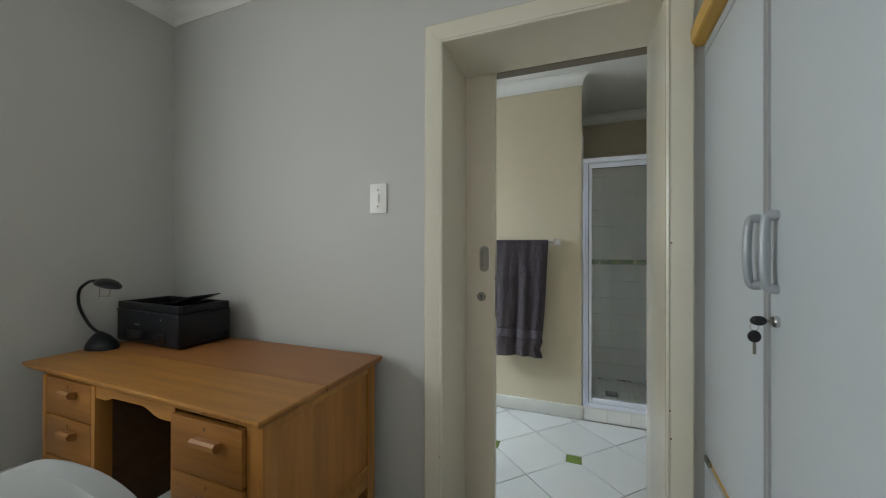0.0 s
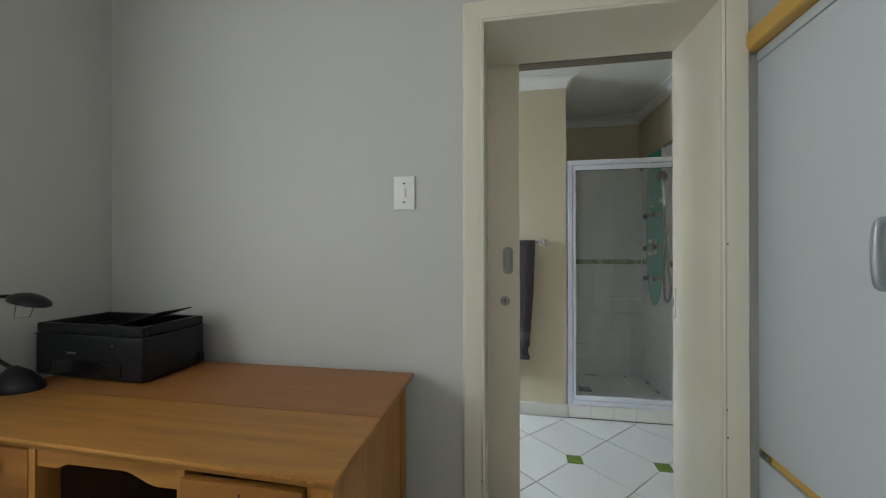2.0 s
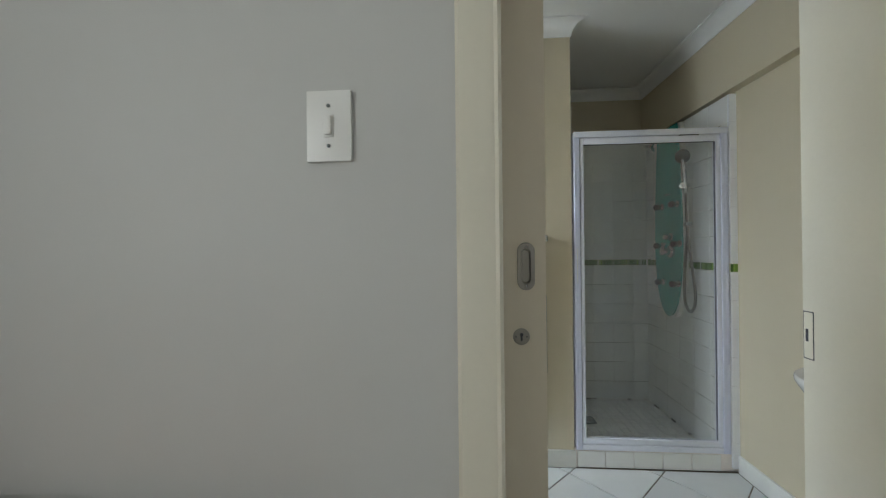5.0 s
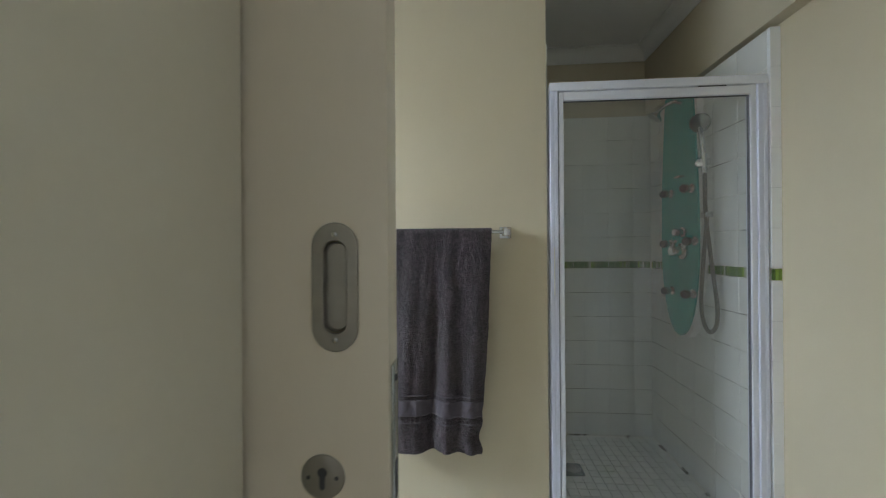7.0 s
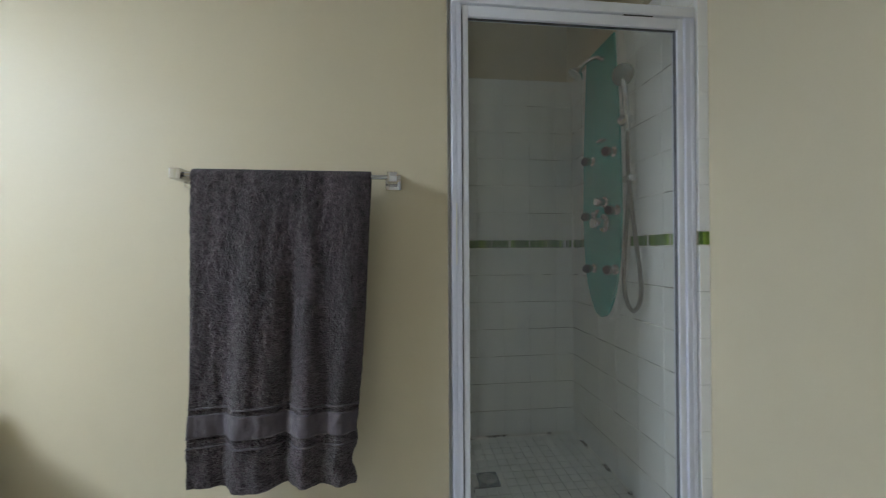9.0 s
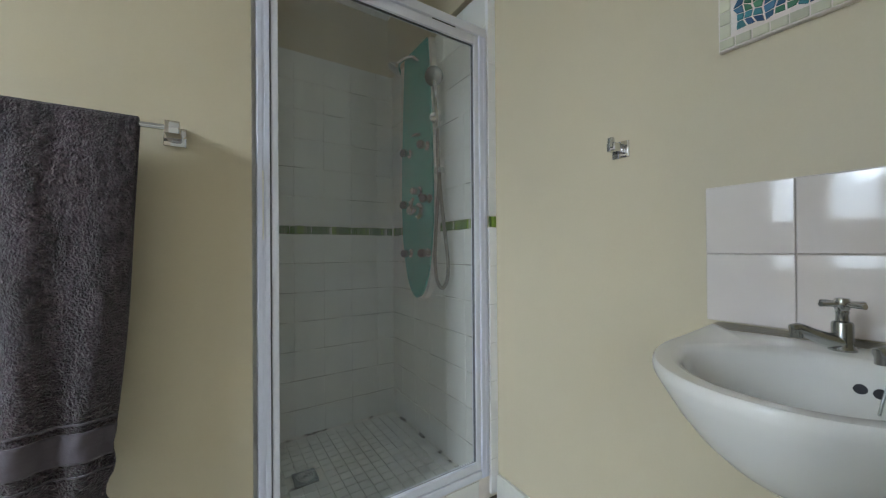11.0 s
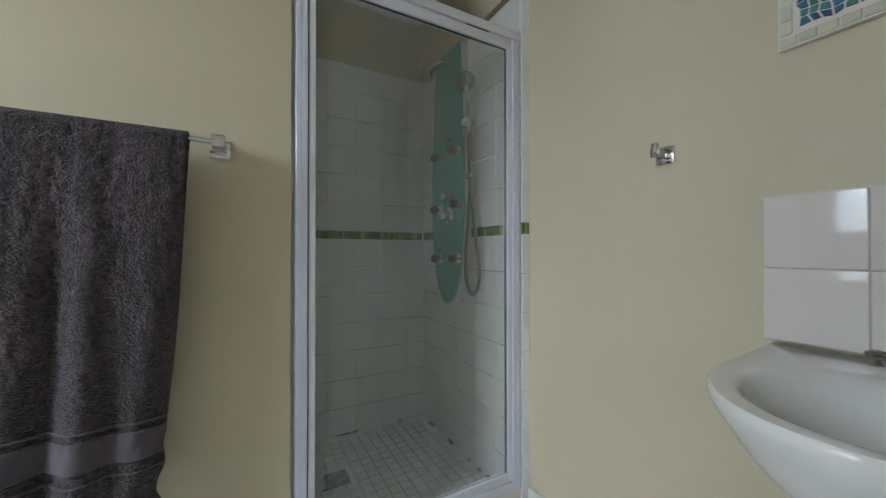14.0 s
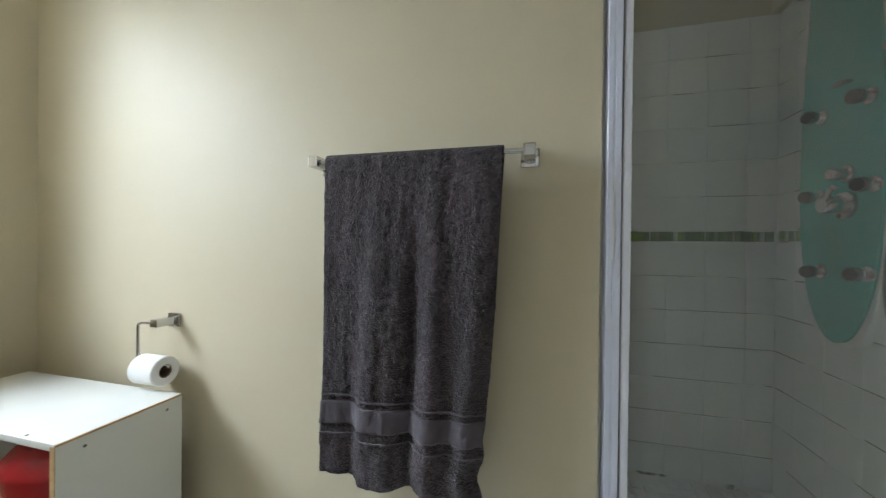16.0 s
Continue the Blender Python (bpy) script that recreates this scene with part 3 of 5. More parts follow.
part("bottom_rail", box(fresh(), (0.5885, FRONT - 0.006, Z0 + 0.034), (1.287, FRONT + 0.022, Z0 + 0.064), 0.002), M_ALU, sdoor)
part("seal", box(fresh(), (1.2855, FRONT + 0.002, Z0 + 0.065), (1.2875, FRONT + 0.016, Z1 - 0.072)), M_GASKET, sdoor, "thin dark rubber seal")
part("seal", box(fresh(), (0.5665, FRONT - 0.001, Z0 + 0.034), (0.5695, FRONT + 0.018, Z1 - 0.037)), M_GASKET, sdoor, "thin dark rubber seal")
part("seal", box(fresh(), (0.5885, FRONT + 0.003, Z1 - 0.0735), (1.2852, FRONT + 0.014, Z1 - 0.0715)), M_SEAL, sdoor, "thin dark rubber seal")
part("magnet_slot", box(fresh(), (1.10, FRONT - 0.0065, Z1 - 0.0365), (1.20, FRONT + 0.010, Z1 - 0.0335)), M_SEAL, shower)
gp = part("pane", box(fresh(), (0.5885, FRONT + 0.006, Z0 + 0.065), (1.2852, FRONT + 0.011, Z1 - 0.0738)), M_GLASS, sdoor, "clear slightly green safety glass")
gp.visible_shadow = False
part("magnet", box(fresh(), (0.5460, FRONT - 0.0125, 1.02), (0.5500, FRONT - 0.0102, 1.21), 0.0008), M_WPLASTIC, shower)

# shower panel on the east wall
panel = thing("shower_tower", (1.335, 1.935, 0.745), "teal glass shower tower with chrome jets and hand shower", "shower")


def leaf_outline(scale=1.0, cy=1.935):
    def half(z):
        t = (z - 0.745) / (2.03 - 0.745)
        if t < 0.42:
            return 0.163 * math.sqrt(max(0.0, 1 - ((0.42 - t) / 0.42) ** 2.4))
        return 0.163 - 0.045 * ((t - 0.42) / 0.58) ** 1.6
    zs = [0.745 + (2.03 - 0.745) * (k / 40) ** 1.25 for k in range(41)]
    pts = [(cy + half(z) * scale, z) for z in zs[1:]] + [(cy - half(z) * scale, z) for z in reversed(zs[1:])]
    return pts + [(cy, zs[0])]


part("glass_plate", extrude(fresh(), leaf_outline(), 0, 1.312, 1.320), M_TEAL, panel)
part("casing", extrude(fresh(), leaf_outline(0.80, 1.895), 0, 1.322, TX - 0.001), M_WPLASTIC, panel, "white plastic casing behind the glass")


def jet(name, y, z, r=0.021):
    """Swivelling spray: chrome ball joint, dark drum turned towards the door, rubber face."""
    ob = part(name, lathe(fresh(), [(r * 1.1, 0), (r * 1.1, 0.005), (r * 0.62, 0.008), (r * 0.66, 0.016), (r * 0.78, 0.022), (r * 0.72, 0.030), (0, 0.033)], aim((1.3118, y, z), (-1, 0, 0)), 24), M_FITTING, panel)
    way = Vector((-0.91, -0.40, -0.08)).normalized()
    at = Vector((1.286, y, z))
    part("drum", lathe(fresh(), [(0, 0.008), (r * 0.80, 0.008), (r, 0.012), (r, 0.026), (r * 0.93, 0.029), (0, 0.029)], aim(at, way), 24), M_JET, ob)
    part("nozzle_face", lathe(fresh(), [(r * 0.88, 0.0292), (r * 0.86, 0.0308), (r * 0.3, 0.0315), (0, 0.0312)], aim(at, way), 24), M_SEAL, ob)


for y, z in ((1.995, 1.498), (1.815, 1.498), (1.990, 0.975), (1.812, 0.978), (2.000, 1.228), (1.795, 1.238)):
    jet("body_jet", y, z)
part("diverter_knob", lathe(fresh(), [(0.026, 0), (0.026, 0.008), (0.017, 0.012), (0.019, 0.045), (0.015, 0.052), (0, 0.053)], aim((1.3118, 1.888, 1.285), (-1, 0, 0)), 24), M_FITTING, panel)
part("mixer_knob", lathe(fresh(), [(0.042, 0), (0.042, 0.010), (0.024, 0.014), (0.027, 0.055), (0.022, 0.066), (0, 0.068)], aim((1.3118, 1.893, 1.188), (-1, 0, 0)), 28), M_FITTING, panel)
part("mixer_lever", sweep(fresh(), [(1.26, 1.893, 1.20), (1.245, 1.86, 1.225), (1.24, 1.835, 1.238)], 0.008, 10), M_FITTING, panel)
part("soap_slot", box(fresh(), (1.285, 1.875, 1.567), (1.3115, 1.925, 1.576), 0.002), M_FITTING, panel)
part("shower_arm", sweep(fresh(), curve([(1.312, 1.900, 1.955), (1.275, 1.905, 1.962), (1.235, 1.925, 1.945), (1.215, 1.935, 1.925)], 5), 0.009, 12), M_FITTING, panel)
part("shower_head", lathe(fresh(), [(0.010, 0), (0.014, 0.012), (0.036, 0.030), (0.040, 0.038), (0.038, 0.042), (0, 0.042)], aim((1.218, 1.933, 1.928), (-0.55, 0.25, -0.8)), 28), M_FITTING, panel)
holder = part("holder", box(fresh(), (1.292, 1.692, 1.585), (1.322, 1.752, 1.618), 0.008), M_FITTING, panel)
part("holder_wheel", lathe(fresh(), [(0.018, 0), (0.022, 0.006), (0.022, 0.022), (0.018, 0.028), (0, 0.029)], aim((1.300, 1.726, 1.600), (-0.7, -0.7, 0)), 20), M_FITTING, holder)
part("hand_shower", sweep(fresh(), curve([(1.300, 1.706, 1.555), (1.297, 1.704, 1.62), (1.289, 1.703, 1.70), (1.284, 1.704, 1.765)], 6), 0.0125, 12), M_FITTING, panel)
part("hand_shower_head", lathe(fresh(), [(0.012, -0.014), (0.034, 0), (0.043, 0.010), (0.043, 0.018), (0.036, 0.022), (0, 0.022)], aim((1.288, 1.706, 1.785), (-0.75, -0.5, -0.3)), 26), M_TRAP, panel)
part("riser_clip", box(fresh(), (1.295, 1.692, 1.345), (1.330, 1.738, 1.372), 0.006), M_FITTING, panel)
hose = [(1.300, 1.706, 1.55), (1.302, 1.703, 1.36), (1.310, 1.672, 1.10), (1.315, 1.652, 0.95), (1.316, 1.658, 0.86), (1.316, 1.700, 0.815), (1.316, 1.745, 0.85), (1.317, 1.764, 0.95), (1.318, 1.748, 1.14), (1.320, 1.722, 1.35)]
path = curve(hose, 22)
part("hose", sweep(fresh(), path, 0.0090, 8, [0.0092 if k % 2 else 0.0078 for k in range(len(path))]), M_HOSE, panel, "ribbed metal hose")

# floor drain in the shower
drain = thing("floor_drain", (0.759, 1.925, 0.022), "square dull steel drain in the shower floor", "drain")
part("drain_frame", box(fresh(), (0.712, 1.878, 0.018), (0.806, 1.972, 0.0285), 0.001), M_TRAP, drain)
bm = fresh()
for r in (0.014, 0.024, 0.034):
    sweep(bm, [(0.759 + r * math.cos(a), 1.925 + r * math.sin(a), 0.0290) for a in [2 * math.pi * k / 24 for k in range(25)]], 0.0022, 6)
part("grille", bm, M_STEEL, drain)

# ---- bathroom: towel wall ----
rail = thing("towel_rail", (0.07, FRONT, 1.266), "chrome towel rail with square wall brackets", "towel rail")
for x in (-0.210, 0.356):
    br = part("bracket", box(fresh(), (x - 0.023, FRONT - 0.008, 1.247), (x + 0.023, FRONT - 0.0005, 1.293), 0.0015), M_CHROME, rail)
    part("boss", box(fresh(), (x - 0.014, FRONT - 0.090, 1.257), (x + 0.014, FRONT - 0.008, 1.285), 0.0015), M_CHROME, br)
part("bar", rod(fresh(), (-0.197, FRONT - 0.076, 1.271), (0.343, FRONT - 0.076, 1.271), 0.0065), M_CHROME, rail)

towel = thing("towel", (0.07, FRONT - 0.058, 0.5), "dark grey-brown terry bath towel hanging folded over the rail", "towel")
TOP, YR = 1.2805, FRONT - 0.076


def fold(u, at, wide):
    return math.exp(-((u - at) / wide) ** 2)


def drape(u, z):
    """How far the cloth stands forward of its rail at u (0 to 1 across) and height z."""
    v = max(0.0, (TOP - z) / 0.85)
    a = 0.003 + 0.016 * v
    d = a * 0.45 * (0.55 * math.sin(15.5 * u + 0.6 + 0.8 * v) + 0.55 * math.sin(23 * u - 1.2 - 1.4 * v + 2 * u * u) + 0.25 * math.sin(41 * u + 3.0 * v))
    w = min(1.0, v * 1.6)
    d += 0.019 * w * fold(u, 0.33 - 0.03 * v, 0.075) - 0.024 * v * fold(u, 0.13 + 0.06 * v, 0.085)
    d += 0.020 * w * fold(u, 0.67 + 0.02 * v, 0.055) - 0.018 * w * fold(u, 0.565, 0.045) + 0.012 * v * fold(u, 0.90, 0.06)
    d -= 0.012 * v * fold(u, 0.0, 0.22)
    d += 0.008 * v * noise.noise((u * 6, z * 3, 0.3)) + 0.0035 * noise.noise((u * 34, z * 34, 1.7)) + 0.0020 * noise.noise((u * 80, z * 90, 4.1))
    return d


def across(u, z):
    v = max(0.0, (TOP - z) / 0.85)
    return -0.168 - 0.012 * v + u * (0.465 - 0.024 * v - 0.012 * v * v) + 0.004 * v * math.sin(9 * z) + u * 0.010 * max(0.0, v - 0.76) / 0.24 * math.sin(60 * z)


def cloth(z_from, z_to, nu, nz, off, sag=0.0, lip=False):
    bm = fresh()
    rows = []
    for j in range(nz + 1):
        row = []
        for i in range(nu + 1):
            u = i / nu
            z = z_from + (z_to - z_from) * j / nz
            if sag:
                z += sag * (j / nz) ** 6 * (math.sin(7.5 * u + 2.2) * 0.6 - 0.5 * u)
            row.append(bm.verts.new((across(u, z), YR - 0.016 - off - drape(u, z), z)))
        rows.append(row)
    for a, b in zip(rows, rows[1:]):
        for i in range(nu):
            bm.faces.new((a[i], a[i + 1], b[i + 1], b[i]))
    return bm, rows


bm, rows = cloth(TOP - 0.012, 0.436, 110, 150, 0.0, 0.010)
arc = []
for k in range(1, 7):
    a = math.pi * k / 7
    arc.append([bm.verts.new((across(i / 110, TOP), YR - 0.0155 * math.cos(a) - drape(i / 110, TOP) * math.cos(a) * 0.5, TOP - 0.012 + 0.0135 * math.sin(a))) for i in range(111)])
rear = [[bm.verts.new((across(i / 110, TOP - 0.7 * k / 20) - 0.006 * k / 20, YR + 0.0155 + (0.034 + 0.004 * math.sin(i * 0.2 + k * 0.1)) * k / 20, TOP - 0.012 - 0.68 * k / 20)) for i in range(111)] for k in range(21)]
for a, b in zip([rows[0]] + arc + rear, arc + rear):
    for i in range(110):
        bm.faces.new((a[i], a[i + 1], b[i + 1], b[i]))
body = part("terry_cloth", bm, M_TOWEL, towel)
sol = body.modifiers.new("thickness", "SOLIDIFY")
sol.thickness, sol.offset = 0.009, 0.0
for name, zt, zb, off in (("woven_band", 0.632, 0.572, 0.0052), ("stitch_line", 0.651, 0.647, 0.0052), ("stitch_line", 0.548, 0.5445, 0.0052)):
    bm, _ = cloth(zt, zb, 110, 10, off)
    ob = part(name, bm, M_BAND, towel, "smooth woven stripe" if name == "woven_band" else "")
    s = ob.modifiers.new("thickness", "SOLIDIFY")
    s.thickness = 0.004

tp = thing("toilet_roll_holder", (-0.742, FRONT, 0.792), "chrome toilet roll holder with a square mount", "roll holder")
part("mount", box(fresh(), (-0.815, FRONT - 0.010, 0.769), (-0.769, FRONT - 0.0005, 0.815), 0.0015), M_CHROME, tp)
part("arm", box(fresh(), (-0.806, FRONT - 0.074, 0.780), (-0.778, FRONT - 0.010, 0.804), 0.0015), M_CHROME, tp)
part("wire", sweep(fresh(), curve([(-0.800, FRONT - 0.064, 0.790), (-0.83, FRONT - 0.064, 0.790), (-0.864, FRONT - 0.064, 0.786), (-0.870, FRONT - 0.064, 0.766), (-0.870, FRONT - 0.064, 0.690), (-0.866, FRONT - 0.064, 0.664), (-0.84, FRONT - 0.064, 0.659), (-0.742, FRONT - 0.064, 0.659)], 6), 0.0045, 10), M_CHROME, tp)
roll = thing("toilet_roll", (-0.802, FRONT - 0.064, 0.643), "half used white toilet paper roll on its holder", "toilet roll")
m = aim((-0.852, FRONT - 0.064, 0.643), (1, 0, 0))
part("paper", lathe(fresh(), [(0.021, 0), (0.043, 0), (0.046, 0.003), (0.046, 0.096), (0.043, 0.099), (0.021, 0.099), (0.021, 0)], m, 40, False), M_PAPER, roll)
part("core", lathe(fresh(), [(0.0185, 0.001), (0.0206, 0.001), (0.0206, 0.098), (0.0185, 0.098), (0.0185, 0.001)], m, 30, False), M_CARD, roll, "brown cardboard core")

cab = thing("bathroom_cabinet", (-1.02, 1.20, 0), "open white melamine cabinet with exposed chipboard edges", "cabinet")
CX0, CX1, CY0, CY1, CT = -1.372, -0.673, 1.048, 1.345, 0.586
part("side_panel", box(fresh(), (CX1 - 0.016, CY0 + 0.001, 0), (CX1, CY1, CT - 0.0055), 0.0008), M_MELAMINE, cab)
part("side_panel", box(fresh(), (CX0, CY0 + 0.001, 0), (CX0 + 0.016, CY1, CT - 0.0165), 0.0008), M_MELAMINE, cab)
part("top_panel", box(fresh(), (CX0 + 0.001, CY0, CT - 0.016), (CX1 - 0.0163, CY1, CT), 0.0008), M_MELAMINE, cab)
part("top_lip", box(fresh(), (CX1 - 0.0162, CY0, CT - 0.0052), (CX1 - 0.0036, CY1, CT), 0.0006), M_MELAMINE, cab)
part("edge_strip", box(fresh(), (CX1 - 0.0035, CY0, CT - 0.0052), (CX1 + 0.0004, CY1, CT - 0.0004)), M_CHIP, cab, "bare chipboard edge")
part("edge_strip", box(fresh(), (CX1 - 0.0155, CY0 - 0.0012, 0.001), (CX1 - 0.0005, CY0 + 0.0006, CT - 0.006)), M_CHIP, cab, "bare chipboard edge")
part("back_panel", box(fresh(), (CX0 + 0.017, CY1 - 0.006, 0.05), (CX1 - 0.017, CY1 - 0.001, CT - 0.017)), M_MELAMINE, cab)
part("shelf", box(fresh(), (CX0 + 0.017, CY0 + 0.01, 0.245), (CX1 - 0.017, CY1 - 0.007, 0.261), 0.0008), M_MELAMINE, cab)
part("base_panel", box(fresh(), (CX0 + 0.017, CY0 + 0.01, 0.05), (CX1 - 0.017, CY1 - 0.007, 0.066), 0.0008), M_MELAMINE, cab)
for y in (CY0 + 0.055, CY1 - 0.045):
    part("screw_hole", lathe(fresh(), [(0, 0.0006), (0.0035, 0.0006), (0.004, 0)], aim((CX1 + 0.0001, y, CT - 0.030), (1, 0, 0)), 14), M_TRAP, cab)
part("screw_hole", lathe(fresh(), [(0, 0.0006), (0.0035, 0.0006), (0.004, 0)], aim((CX1 - 0.12, CY0 + 0.012, CT + 0.0001), (0, 0, 1)), 14), M_TRAP, cab)

tub = thing("red_tub", (-0.885, 1.185, 0.261), "red plastic tub with a faceted lid on the cabinet shelf", "tub")
bm = fresh()
def ringed(cx, cy, rx, ry, z, n=10):
    return [bm.verts.new((cx + rx * math.cos(2 * math.pi * (k + 0.5) / n), cy + ry * math.sin(2 * math.pi * (k + 0.5) / n), z)) for k in range(n)]
rs = [ringed(-0.885, 1.185, 0.12, 0.095, 0.2615), ringed(-0.885, 1.185, 0.145, 0.115, 0.42), ringed(-0.885, 1.185, 0.145, 0.115, 0.45)]
for a, b in zip(rs, rs[1:]):
    for k in range(10):
        bm.faces.new((a[k], a[(k + 1) % 10], b[(k + 1) % 10], b[k]))
bm.faces.new(rs[0][::-1])
bm.faces.new(rs[-1])
tb = part("tub_body", bm, M_RED, tub)
bm = fresh()
rs = [ringed(-0.885, 1.185, 0.152, 0.122, 0.4505), ringed(-0.885, 1.185, 0.152, 0.122, 0.466), ringed(-0.885, 1.185, 0.105, 0.085, 0.512), ringed(-0.885, 1.185, 0.06, 0.05, 0.520)]
for a, b in zip(rs, rs[1:]):
    for k in range(10):
        bm.faces.new((a[k], a[(k + 1) % 10], b[(k + 1) % 10], b[k]))
bm.faces.new(rs[0][::-1])
bm.faces.new(rs[-1])
part("lid", bm, M_RED, tub)

# ---- bathroom: east wall ----
hook = thing("robe_hook", (EAST, 0.885, 1.262), "chrome robe hook with a square plate", "hook")
part("plate", box(fresh(), (EAST - 0.008, 0.862, 1.240), (EAST - 0.0005, 0.908, 1.286), 0.0015), M_CHROME, hook)
part("arm", box(fresh(), (EAST - 0.052, 0.873, 1.254), (EAST - 0.008, 0.897, 1.276), 0.0015), M_CHROME, hook)
part("peg", box(fresh(), (EAST - 0.056, 0.878, 1.262), (EAST - 0.045, 0.892, 1.290), 0.0015), M_CHROME, hook)

KX0, KY0 = EAST, 0.225
FX, FY = 1.075, 0.458
RIM = 0.824


def basin_edge(a):
    """The outer edge of the corner basin, from its middle, in the direction a."""
    lo, hi = 0.0, 0.6
    for _ in range(30):
        r = (lo + hi) / 2
        x, y = KX0 - (FX + r * math.cos(a)), FY + r * math.sin(a) - KY0
        px, py = KX0 - x, KY0 + y
        ok = x > 0.0005 and y > 0.0005 and x + y > 0.10 and y < 0.457
        if px < 1.16:
            ok = ok and ((1.16 - px) / 0.254) ** 2.2 + (abs(py - 0.470) / 0.178) ** 2.1 < 1
        else:
            ok = ok and abs(py - 0.470) < 0.178 + 0.075 * (px - 1.16)
        lo, hi = (r, hi) if ok else (lo, r)
    return lo


basin = thing("corner_basin", (1.2, 0.4, 0.66), "white porcelain corner hand basin with two chrome taps", "basin")
bm = fresh()
N = 96
outer = [(0.22, 0.672), (0.36, 0.681), (0.53, 0.702), (0.69, 0.729), (0.83, 0.762), (0.935, 0.794), (0.995, 0.814), (1.0, 0.822), (0.994, 0.829), (0.978, 0.832)]
inner = [(0.16, 0.8318), (0.150, 0.829), (0.143, 0.820), (0.135, 0.795), (0.115, 0.750), (0.085, 0.718), (0.045, 0.704), (0.018, 0.701)]
outer = [(s, 0.672 + (z - 0.672) * 0.95) for s, z in outer]
inner = [(r, 0.672 + (z - 0.672) * 0.95) for r, z in inner]
loops = []
for s, z in outer:
    loops.append([bm.verts.new((FX + s * basin_edge(a) * math.cos(a), FY + s * basin_edge(a) * math.sin(a), z)) for a in [2 * math.pi * k / N for k in range(N)]])
for r, z in inner:
    loops.append([bm.verts.new((FX + min(r, r / 0.16 * basin_edge(a) * 0.86) * math.cos(a), FY + min(r, r / 0.16 * basin_edge(a) * 0.86) * math.sin(a), z)) for a in [2 * math.pi * k / N for k in range(N)]])
for a, b in zip(loops, loops[1:]):
    for k in range(N):
        bm.faces.new((a[k], a[(k + 1) % N], b[(k + 1) % N], b[k]))
bm.faces.new(loops[0][::-1])
bm.faces.new(loops[-1])
part("bowl", bm, M_PORC, basin)
part("waste", lathe(fresh(), [(0.024, 0), (0.024, 0.003), (0.018, 0.004), (0.016, 0.001), (0, 0.001)], aim((FX, FY, 0.6998), (0, 0, 1)), 24), M_CHROME, basin)
D = Vector((-0.7071, 0.7071, 0))
for a in (radians(-12), radians(-20.5)):
    c = Vector((FX + 0.1355 * math.cos(a), FY + 0.1355 * math.sin(a), 0.784))
    part("overflow_hole", lathe(fresh(), [(0.0075, -0.004), (0.0075, 0.003), (0.0055, 0.0036), (0, 0.0036)], aim(c, (-math.cos(a), -math.sin(a), 0.35)), 18), M_SEAL, basin)

for tx, ty in ((1.272, 0.457), (1.170, 0.357)):
    at = Vector((tx, ty, RIM))
    tap = part("tap", lathe(fresh(), [(0.0165, -0.001), (0.0165, 0.003), (0.0140, 0.006), (0.0128, 0.012), (0.0128, 0.042), (0.0115, 0.045), (0.0078, 0.047), (0.0072, 0.058), (0.0085, 0.061), (0.006, 0.066)], Matrix.Translation(at), 24), M_DULL, basin, "chrome pillar tap")
    q = [at + D * a + Vector((0, 0, h)) for a, h in ((0.0, 0.012), (0.022, 0.017), (0.042, 0.025), (0.058, 0.032), (0.068, 0.031))]
    q = curve(q, 5)
    part("spout", sweep(fresh(), q, 0.009, 14, [0.0125 - 0.0045 * k / (len(q) - 1) for k in range(len(q))]), M_DULL, tap)
    part("nozzle", rod(fresh(), at + D * 0.062 + Vector((0, 0, 0.018)), at + D * 0.062 + Vector((0, 0, 0.036)), 0.0080), M_DULL, tap)
    hub = part("tap_head", lathe(fresh(), [(0.006, 0.062), (0.0095, 0.066), (0.0102, 0.077), (0.008, 0.083), (0, 0.084)], Matrix.Translation(at), 22), M_CHROME, tap)
    for w in (Vector((0.62, 0.85, 0)), Vector((0.85, -0.62, 0))):
        part("cross_bar", rod(fresh(), at + w * -0.031 + Vector((0, 0, 0.0735)), at + w * 0.031 + Vector((0, 0, 0.0735)), 0.0042, seg=14), M_CHROME, hub)
bm = fresh()
for k, p in enumerate(curve([(1.19, 0.372, 0.828), (1.178, 0.388, 0.827), (1.168, 0.398, 0.819), (1.160, 0.404, 0.794), (1.156, 0.408, 0.770)], 9)):
    bmesh.ops.create_icosphere(bm, subdivisions=1, radius=0.0021, matrix=Matrix.Translation(p))
part("plug_chain", bm, M_DULL, basin, "beaded metal plug chain")
bm = fresh()
for k, p in enumerate(curve([(1.175, 0.385, 0.828), (1.195, 0.352, 0.827), (1.20, 0.32, 0.827)], 9)):
    bmesh.ops.create_icosphere(bm, subdivisions=1, radius=0.0021, matrix=Matrix.Translation(p))
part("plug_chain", bm, M_DULL, basin)

trap = thing("bottle_trap", (1.08, 0.44, 0.47), "grey metal bottle trap under the basin", "trap")
tm = Matrix.Translation((1.088, 0.437, 0))
part("tail_nut", lathe(fresh(), [(0.018, 0.649), (0.0195, 0.647), (0.0235, 0.643), (0.0235, 0.631), (0.020, 0.626), (0.019, 0.620)], tm, 30), M_DIRTY, trap, "stained tail nut")
part("waste_flange", lathe(fresh(), [(0.031, 0.6725), (0.030, 0.664), (0.021, 0.656), (0.019, 0.648)], tm, 30), M_CREAM, trap, "cream waste flange")
part("bottle", lathe(fresh(), [(0.019, 0.6205), (0.026, 0.615), (0.029, 0.600), (0.031, 0.530), (0.029, 0.492), (0.022, 0.480), (0, 0.476)], tm, 30), M_TRAP, trap)
